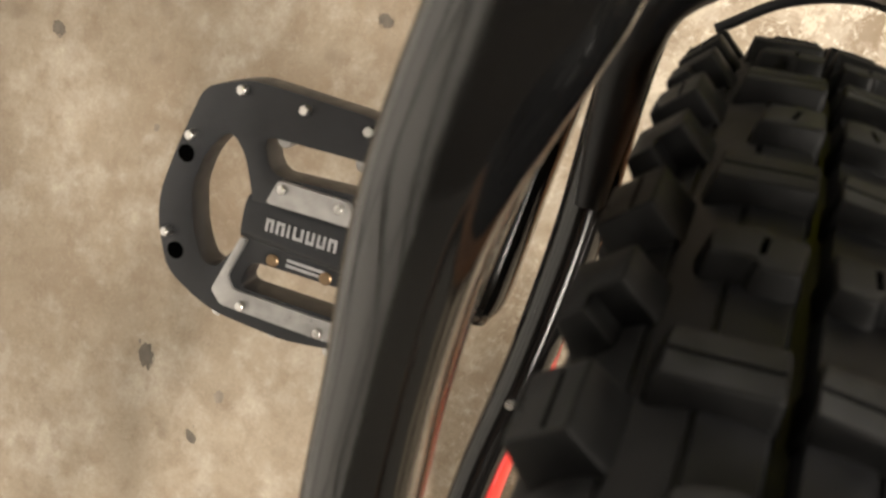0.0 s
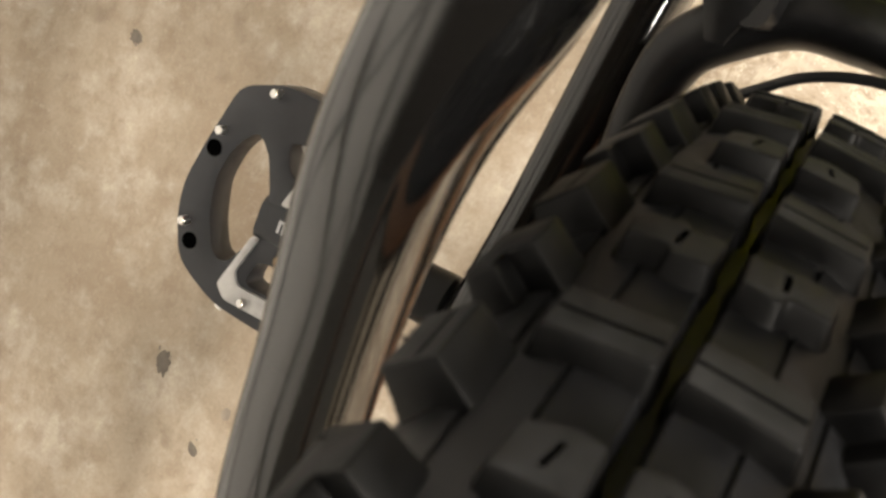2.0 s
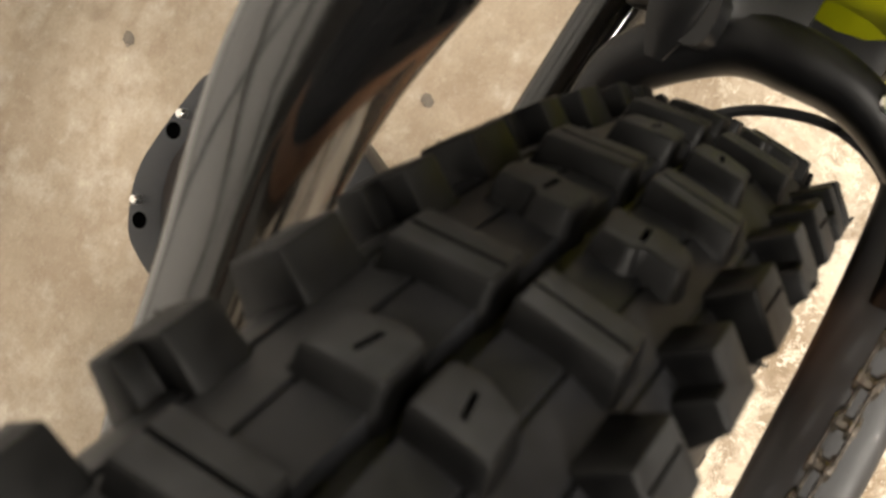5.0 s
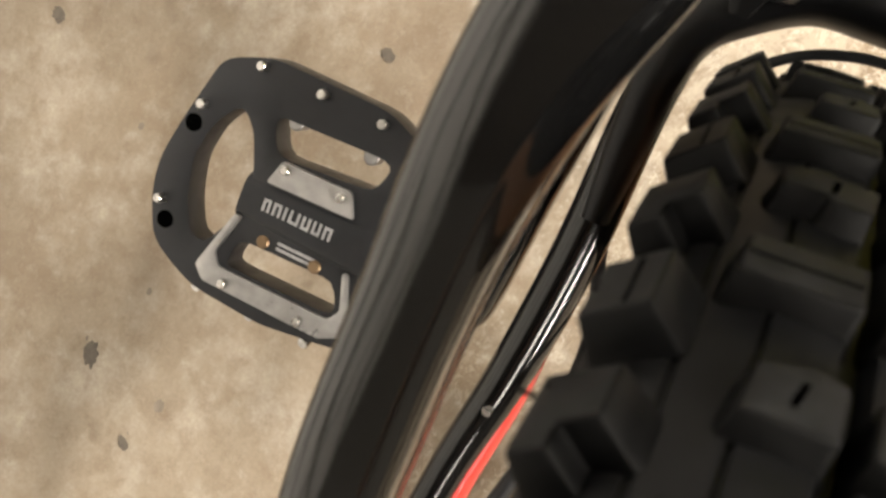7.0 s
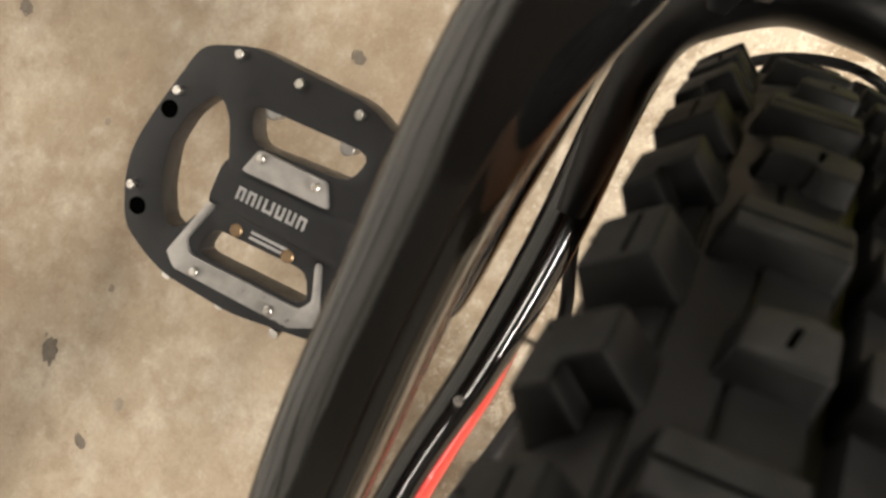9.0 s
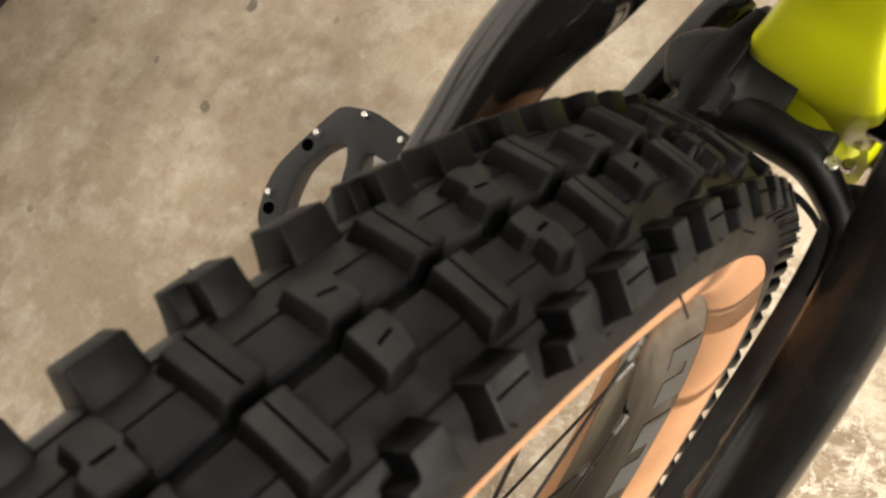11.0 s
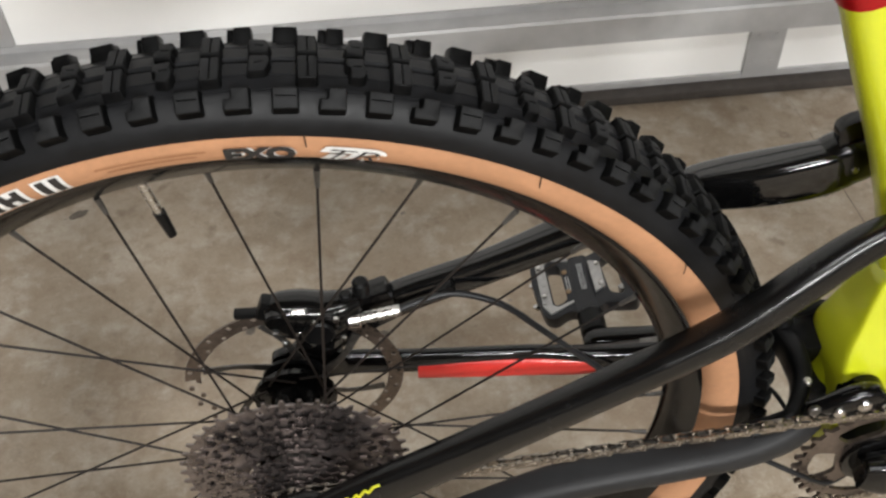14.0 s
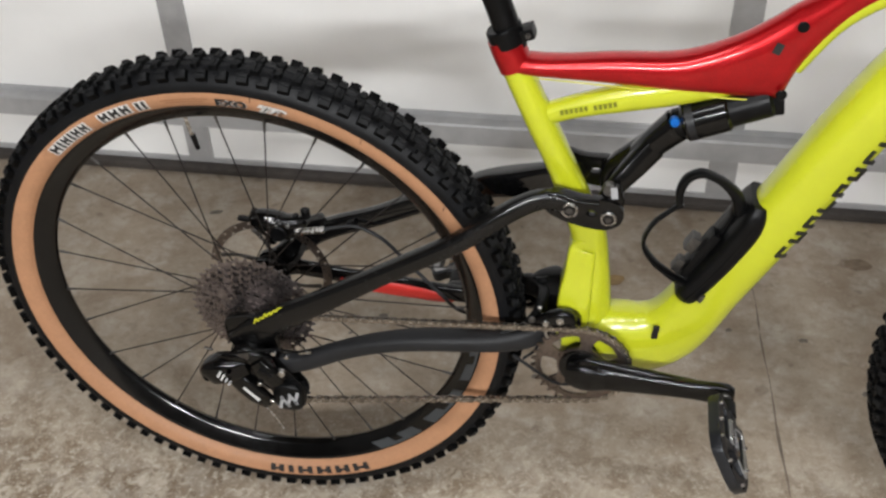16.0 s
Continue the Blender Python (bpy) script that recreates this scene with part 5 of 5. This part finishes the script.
for k, (w, h) in enumerate(((0.0050, 0.013), (0.0050, 0.013), (0.0042, 0.010), (0.0042, 0.010))):
    part("knuckle_badge", box((h, 0.0008, w * 0.55), pose(-0.0275 + 0.0042 * k, -0.1137, 0.3185 - 0.0050 * k, 0, -62, 0), 0.0), WHITE_PRINT if k < 2 else BADGE, knuckle, "pale badge bars", smooth=False)
link = part("parallelogram_link", sweep([(-0.018, -0.094, 0.304, 0.007, 0.012), (-0.004, -0.098, 0.292, 0.008, 0.0150), (0.016, -0.099, 0.270, 0.008, 0.0150), (0.030, -0.096, 0.252, 0.006, 0.011)], 18, 18, 3.4), GLOSS, mech, "glossy black link")
part("link_print", box((0.030, 0.0008, 0.0046), pose(0.0105, -0.1073, 0.2790, 0, 49, 0), 0.0), WHITE_PRINT, link, "white print bar", smooth=False)
part("inner_link", sweep([(-0.004, -0.080, 0.316, 0.006, 0.010), (0.016, -0.084, 0.297, 0.006, 0.012), (0.034, -0.082, 0.276, 0.006, 0.012)], 14, 16, 3.2), SATIN, mech)
part("cage_knuckle", rod((0.024, -0.066, 0.310), (0.024, -0.096, 0.310), 0.019, 24, bevel=0.003), GLOSS, mech, "black cage pivot")
part("cage_plate", side_plate(rounded([(0.008, 0.326), (0.036, 0.332), (0.052, 0.308), (0.078, 0.262), (0.074, 0.228), (0.050, 0.222), (0.030, 0.246), (0.014, 0.292)], 0.012), -0.0760, 0.0028, bevel=0.0008), SATIN, mech, "black cage plate")
part("cage_plate", side_plate(rounded([(0.008, 0.320), (0.036, 0.324), (0.078, 0.258), (0.072, 0.230), (0.050, 0.224), (0.030, 0.248), (0.014, 0.292)], 0.012), -0.0575, 0.0022, bevel=0.0006), SATIN, mech, "black cage plate")
cap = part("lower_cap", sweep([(0.0540, -0.0765, 0.2560, 0.0235, 0.0260), (0.0540, -0.0860, 0.2560, 0.0230, 0.0255), (0.0540, -0.0895, 0.2560, 0.0195, 0.0215)], 8, 26, 2.6, side=(1, 0, 0)), SATIN, mech, "dark cap with a pale emblem")
for x, turn in ((0.0440, 14), (0.0500, -30), (0.0560, 14), (0.0620, -30), (0.0670, 14)):
    part("cap_emblem", box((0.0042, 0.0008, 0.022), pose(x, -0.0898, 0.2470 + 0.55 * (x - 0.044), 0, turn, 0), 0.0), BADGE, cap, "pale emblem stroke", smooth=False)
for c in (P1, P2):
    part("jockey_wheel", side_plate(toothed(12, 0.0190, 0.0235), CHAIN_Y, 0.0024, [ring(12, 0.006)]), PLASTIC, mech, "black jockey wheel", place=ON_REAR.inverted() @ Matrix.Translation(c), smooth=False)
part("pinch_bolt", rod((0.0545, -0.092, 0.3150), (0.0545, -0.1000, 0.3150), 0.0055, 6, bevel=0.0006), STEEL, mech, "bright pinch bolt")
part("pinch_plate", box((0.016, 0.004, 0.012), pose(0.048, -0.0935, 0.312, 0, 40, 0), 0.001), STEEL_DARK, mech)
part("clutch_cover", sweep([(0.022, -0.092, 0.330, 0.010, 0.013), (0.034, -0.096, 0.314, 0.010, 0.0165), (0.044, -0.094, 0.294, 0.009, 0.014)], 14, 18, 3.0), GLOSS, mech, "glossy black clutch cover")
part("clutch_lever", box((0.020, 0.004, 0.006), pose(0.036, -0.1055, 0.322, 0, 25, 0), 0.001), SATIN, mech)
for x, z, y, mat in ((0.0485, 0.3530, -0.096, STEEL), (0.010, 0.3420, -0.097, STEEL_DARK), (0.026, 0.3020, -0.105, STEEL), (-0.014, 0.3230, -0.108, DARK_HOLE), (0.036, 0.2640, -0.100, STEEL), (0.062, 0.3380, -0.086, STEEL)):
    part("link_pin", rod((x, y, z), (x, y - 0.004, z), 0.0034, 12, bevel=0.0006), mat, mech, "small pin head")
part("cable_clamp", box((0.016, 0.005, 0.010), pose(0.006, -0.0985, 0.3470, 0, -10, 0), 0.001), STEEL_DARK, mech, "grey cable clamp plate")
part("cable_arm", sweep([(-0.032, -0.092, 0.330, 0.005, 0.006), (-0.014, -0.097, 0.338, 0.006, 0.007), (0.006, -0.095, 0.338, 0.006, 0.008)], 12, 12, 3), GLOSS, mech)
part("adjust_screw", rod((-0.040, -0.092, 0.343), (-0.052, -0.092, 0.345), 0.0022, 8), STEEL, mech, "bright screw")
part("shift_cable", wire([(-0.034, -0.094, 0.340), (0.0, -0.102, 0.352), (0.045, -0.092, 0.354), (0.080, -0.079, 0.341)], 0.0018, 18), SATIN, bike, "black shift cable")
part("cable_end", wire([(0.016, -0.098, 0.262), (0.022, -0.099, 0.250), (0.034, -0.100, 0.232), (0.046, -0.102, 0.208)], 0.0011, 10, 6), STEEL, bike, "loose bright cable end")
script = bmesh.new()
zig = [(0, 0), (0.004, 0.0065), (0.0065, 0.0005), (0.011, 0.0045), (0.0135, 0.0005), (0.0175, 0.0075), (0.0195, 0.001), (0.0245, 0.006), (0.0265, 0.001), (0.031, 0.0065), (0.0335, 0.0015), (0.0375, 0.006), (0.042, 0.0045)]
for (x, z), (p, q) in zip(zig, zig[1:]):
    rod((0.022 + x, -0.0824, 0.3905 + 0.68 * x + z), (0.022 + p, -0.0824, 0.3905 + 0.68 * p + q), 0.0010, 6, script)
part("stay_print", script, YELLOW_PRINT, right_stay, "yellow script on the stay")
part("stay_end_cap", rod((0.078, -0.079, 0.3400), (0.096, -0.079, 0.3455), 0.0034, 10), STEEL, right_stay, "bright cable ferrule")

# brake
CARRY = Matrix.Translation((0.002, 0.007, 0.001))
caliper = part("brake_caliper", sweep([(-0.012, 0.046, 0.466, 0.008, 0.010), (-0.004, 0.045, 0.465, 0.014, 0.016), (0.010, 0.045, 0.460, 0.0165, 0.020), (0.030, 0.046, 0.456, 0.0160, 0.019), (0.046, 0.047, 0.460, 0.013, 0.014), (0.058, 0.049, 0.463, 0.008, 0.009)], 24, 18, 2.5), GLOSS, bike, "glossy black brake caliper")
part("caliper_piston", rod((0.026, 0.030, 0.455), (0.026, 0.026, 0.455), 0.0125, 20, bevel=0.0015), SATIN, caliper)
part("caliper_fin", box((0.036, 0.012, 0.020), pose(0.000, 0.046, 0.466, 0, 20, 0), 0.004), SATIN, caliper)
part("caliper_arm", box((0.026, 0.008, 0.0055), pose(-0.024, 0.050, 0.4600, 0, 4, 0), 0.002), SATIN, caliper, "black heat sink tab")
part("caliper_knob", rod((0.060, 0.052, 0.468), (0.060, 0.052, 0.483), 0.0065, 14, bevel=0.0015), SATIN, caliper)
part("caliper_mount", box((0.066, 0.018, 0.020), pose(0.052, 0.062, 0.446, 0, -22, 0), 0.005), GLOSS, caliper)
for x, z in ((0.014, 0.4745), (0.048, 0.4755)):
    part("caliper_bolt", rod((x, 0.046, z - 0.006), (x, 0.046, z + 0.002), 0.0046, 12, bevel=0.0008), STEEL if x < 0.03 else SATIN, caliper, "caliper bolt")
part("hose_banjo", rod((0.048, 0.038, 0.4555), (0.058, 0.038, 0.4555), 0.0066, 14, bevel=0.001), STEEL, caliper, "bright hose banjo")
part("hose_sleeve", rod((0.056, 0.038, 0.4555), (0.088, 0.040, 0.4595), 0.0046, 14, bevel=0.0006), STEEL, caliper, "bright hose sleeve")
for x, y, z, r in ((-0.004, 0.034, 0.468, 0.009), (0.034, 0.034, 0.462, 0.008), (0.014, 0.034, 0.440, 0.007)):
    part("caliper_boss", rod((x, y - 0.004, z), (x, y + 0.012, z), r, 16, bevel=0.0015), GLOSS, caliper)
for x, z in ((0.000, 0.446), (0.021, 0.443), (0.030, 0.4475), (0.040, 0.468), (-0.006, 0.4585), (0.012, 0.4560), (0.024, 0.4660), (0.044, 0.4460)):
    part("caliper_screw", rod((x, 0.031, z), (x, 0.0275, z), 0.0026, 10, bevel=0.0005), STEEL, caliper, "small bright screw")
part("pad_pin", rod((0.008, 0.036, 0.4735), (0.018, 0.036, 0.4725), 0.0042, 12, bevel=0.0006), STEEL, caliper, "bright pad pin")
part("brake_hose", wire([(0.086, 0.040, 0.4595), (0.106, 0.0445, 0.4625), (0.131, 0.0470, 0.4640), (0.165, 0.0440, 0.4500), (0.196, 0.0390, 0.4210), (0.226, 0.0330, 0.3920), (0.250, 0.0310, 0.3660), (0.270, 0.0345, 0.3420), (0.292, 0.0430, 0.3290), (0.309, 0.0470, 0.3260), (0.325, 0.0470, 0.3400), (0.345, 0.043, 0.352)], 0.0027, 60, 10), PLASTIC, bike, "black rear brake hose")
clip = part("hose_clip", box((0.013, 0.009, 0.010), pose(0.124, 0.051, 0.4660, 0, -24, 0), 0.003), SATIN, bike, "black hose clip on the seat stay")
CARRY = ON_YOKE
part("gear_cable", wire([(0.372, 0.030, 0.340), (0.386, 0.010, 0.344), (0.392, -0.015, 0.345), (0.386, -0.036, 0.340), (0.372, -0.048, 0.334)], 0.0019, 20, 8), PLASTIC, bike, "black gear cable under the yoke")
CARRY = ON_FRAME
part("gear_cable", wire([(0.362, -0.056, 0.352), (0.390, -0.062, 0.336), (0.420, -0.060, 0.312), (0.450, -0.045, 0.296)], 0.0022, 18, 8), PLASTIC, bike, "black gear cable under the chain stay")

# ---------------------------------------------------------------- pedals
OUTER_EDGE = [(42, 37), (49.5, 18), (48.5, -33), (39, -54), (11.5, -46.5), (8.5, -50), (-15, -51), (-20, -47), (-36, -55), (-44, -49), (-49.5, -13), (-47.5, 19), (-42.5, 31), (-36, 42), (-18, 48.5), (-5, 49.5), (13, 45.5)]
HOLE_A = [(28, 23), (21, 16), (5, 10), (-8, 8), (-29, 20), (-28, 27), (-15, 33), (1, 36), (15, 33), (23, 28)]
HOLE_B = [(30, 9), (31.5, -37), (29, -41), (18.5, -37), (15.5, 2), (20, 6)]
HOLE_C = [(-21, 6), (-20, -35), (-30, -40), (-33, -37), (-33.5, 7), (-31, 9)]
RAISED = [(-37.8, 20.5), (-12.1, 11.5), (-12.2, 8.0), (-29.9, 14.2), (-34.8, 11), (-34.6, -38.5), (-29.5, -42.0), (-15.2, -37.5), (-14.4, -40.0), (-37.9, -48.4), (-43.5, -37.3), (-43.0, 15.5)]


def mm(loop):
    return [(x / 1000, y / 1000) for x, y in loop]


def build_pedal(m, axle_in, label):
    """A flat alloy pedal: local x ahead, y outwards, z up; axle_in: how far its spindle reaches in."""
    body = part("pedal", plate(rounded(mm(OUTER_EDGE), 0.006, 3), 0.0135, [rounded(mm(h), 0.004, 2) for h in (HOLE_A, HOLE_B, HOLE_C)], bevel=0.0019), ANODISED, bike, label, place=m)
    axis = rod((-0.0040, -axle_in, -0.001), (-0.0040, -0.040, -0.001), 0.0085, 20, bevel=0.001)
    part("spindle", axis, SATIN, body, "black pedal spindle")
    part("spindle_collar", rod((-0.0040, -0.074, -0.001), (-0.0040, -0.050, -0.001), 0.0118, 24, bevel=0.0015), SATIN, body)
    part("axle_housing", sweep([(-0.0045, -0.052, 0.0, 0.0115, 0.0085), (-0.0045, -0.02, 0.0, 0.0105, 0.0086), (-0.0040, 0.012, 0.0, 0.0095, 0.0080)], 10, 20, 3.5, side=(1, 0, 0)), ANODISED, body)
    part("wear_plate", plate(rounded(mm([(15.3, -0.5), (15.5, -30), (5.9, -34.5), (5.1, 3.2)]), 0.0015, 2), 0.0026, m=Matrix.Translation((0, 0, 0.0082)), bevel=0.0004), ANODISED_CUT, body, "worn bare-metal plate")
    part("raised_rail", plate(rounded(mm(RAISED), 0.0015, 2), 0.0016, m=Matrix.Translation((0, 0, 0.0072)), bevel=0.0004), ANODISED_CUT, body, "worn raised rail")
    for x, y in ((45, 20), (44.6, -6), (43.7, -32), (22.3, 38.5), (-19.5, 43), (12.5, -3), (12, -27), (-40, 6), (-40, -28)):
        top = 0.0112 if abs(x - 12) > 1 else 0.0118
        part("grip_pin", rod((x / 1000, y / 1000, 0.004), (x / 1000, y / 1000, top), 0.0019, 10, bevel=0.0004), STEEL, body, "bright grip pin")
    for x, y in ((34, 1.8), (34, -30.8)):
        part("pin_foot", rod((x / 1000 - 0.0042, y / 1000, -0.004), (x / 1000 - 0.0042, y / 1000, 0.0045), 0.0032, 12, bevel=0.0006), ANODISED_CUT, body, "grey pin foot")
    for x, y in ((-18, -3), (-18, -26)):
        part("plate_screw", rod((x / 1000, y / 1000, 0.0), (x / 1000, y / 1000, 0.0078), 0.0027, 12, bevel=0.0006), BRONZE, body, "bronze screw")
    for x, y in ((-47, 19), (-48.3, -6.4), (-48.3, -31.4)):
        part("grip_pin", rod((x / 1000, y / 1000, -0.002), (x / 1000 - 0.002, y / 1000, 0.0030), 0.0024, 10, bevel=0.0004), STEEL, body, "bright grip pin")
    # no bores cut: flat black discs paint the shade of two pin holes
    for x, y in ((13.7, 40.5), (-27.2, 39)):
        part("pin_hole", rod((x / 1000, y / 1000, 0.0060), (x / 1000, y / 1000, 0.00695), 0.0036, 16), DARK_HOLE, body)
    name = bmesh.new()
    x = 0.0
    for w in (3.2, 3.4, 1.2, 4.2, 3.4, 3.4, 3.4):
        y = 1.5 - x
        for k in range(1 if w < 2 else 2):
            box((0.0052, 0.0010, 0.0004), Matrix.Translation((-0.0034, (y - (0.5 if k == 0 else w - 0.5)) / 1000, 0.0088)), 0, name)
        if w > 2:
            box((0.0011, w / 1000 - 0.001, 0.0004), Matrix.Translation((-0.0034 + 0.002 * (-1) ** int(x), (y - w / 2) / 1000, 0.0088)), 0, name)
        x += w + 1.3
    part("pedal_print", name, BADGE, body, "pale letter bars", smooth=False)
    small = bmesh.new()
    for k in range(2):
        box((0.0011, 0.016, 0.0004), Matrix.Translation((-0.0158 - 0.0022 * k, -0.017, 0.0069)), 0, small)
    part("pedal_print", small, BADGE, body, "two fine pale print lines", smooth=False)
    return body


CARRY = Matrix.Translation((0.0032, 0.0018, 0.0028))
build_pedal(Matrix.Translation((0.260, 0.170, 0.3365)) @ Matrix.Rotation(radians(-11.3), 4, "Y"), 0.092, "dark alloy platform pedal with bright pins")
CARRY = ON_FRAME
build_pedal(Matrix.Translation((0.6440, -0.172, 0.3490)) @ Matrix.Rotation(radians(62), 4, "Y") @ Matrix.Rotation(math.pi, 4, "Z"), 0.088, "dark alloy platform pedal with bright pins")

# ---------------------------------------------------------------- front wheel and fork
CARRY = ON_WHEEL
FRONT = Vector((1.180, 0, 0.37))
build_tyre("front_tyre", FRONT, lambda a: False, "black knobbly front tyre with tan sidewalls")
build_rim("front_rim", FRONT, "black alloy front rim")
part("front_hub", rod(FRONT + Vector((0, -0.05, 0)), FRONT + Vector((0, 0.05, 0)), 0.018, 20, bevel=0.002), SATIN, bike, "black front hub")
front_rim = [c for c in bike.children if c.name.startswith("front_rim")][0]
for k in range(SPOKES):
    phi = radians(90 + 360 / SPOKES * k)
    side, lead = (-1 if k % 2 else 1), (-1 if k % 4 in (0, 3) else 1)
    hub_a = phi + lead * radians(62)
    part("spoke", rod((0.026 * math.cos(hub_a), side * 0.03, 0.026 * math.sin(hub_a)), (0.2880 * math.cos(phi), side * 0.003, 0.2880 * math.sin(phi)), 0.00095, 6), SPOKE, front_rim)
CARRY = ON_FRAME
for s in (1, -1):
    part("fork_leg", sweep([(1.215, s * 0.064, 0.355, 0.012, 0.018), (1.165, s * 0.064, 0.46, 0.017, 0.019), (1.08, s * 0.064, 0.64, 0.019, 0.019), (1.02, s * 0.062, 0.77, 0.019, 0.019)], 20, 18), SATIN, bike, "black fork leg")
part("fork_crown", sweep([(1.005, 0.062, 0.775, 0.02, 0.02), (0.955, 0.03, 0.800, 0.024, 0.02), (0.945, 0, 0.804, 0.026, 0.02), (0.955, -0.03, 0.800, 0.024, 0.02), (1.005, -0.062, 0.775, 0.02, 0.02)], 24, 18, 2.6, side=(0, 0.05, 1)), SATIN, bike, "black fork crown")
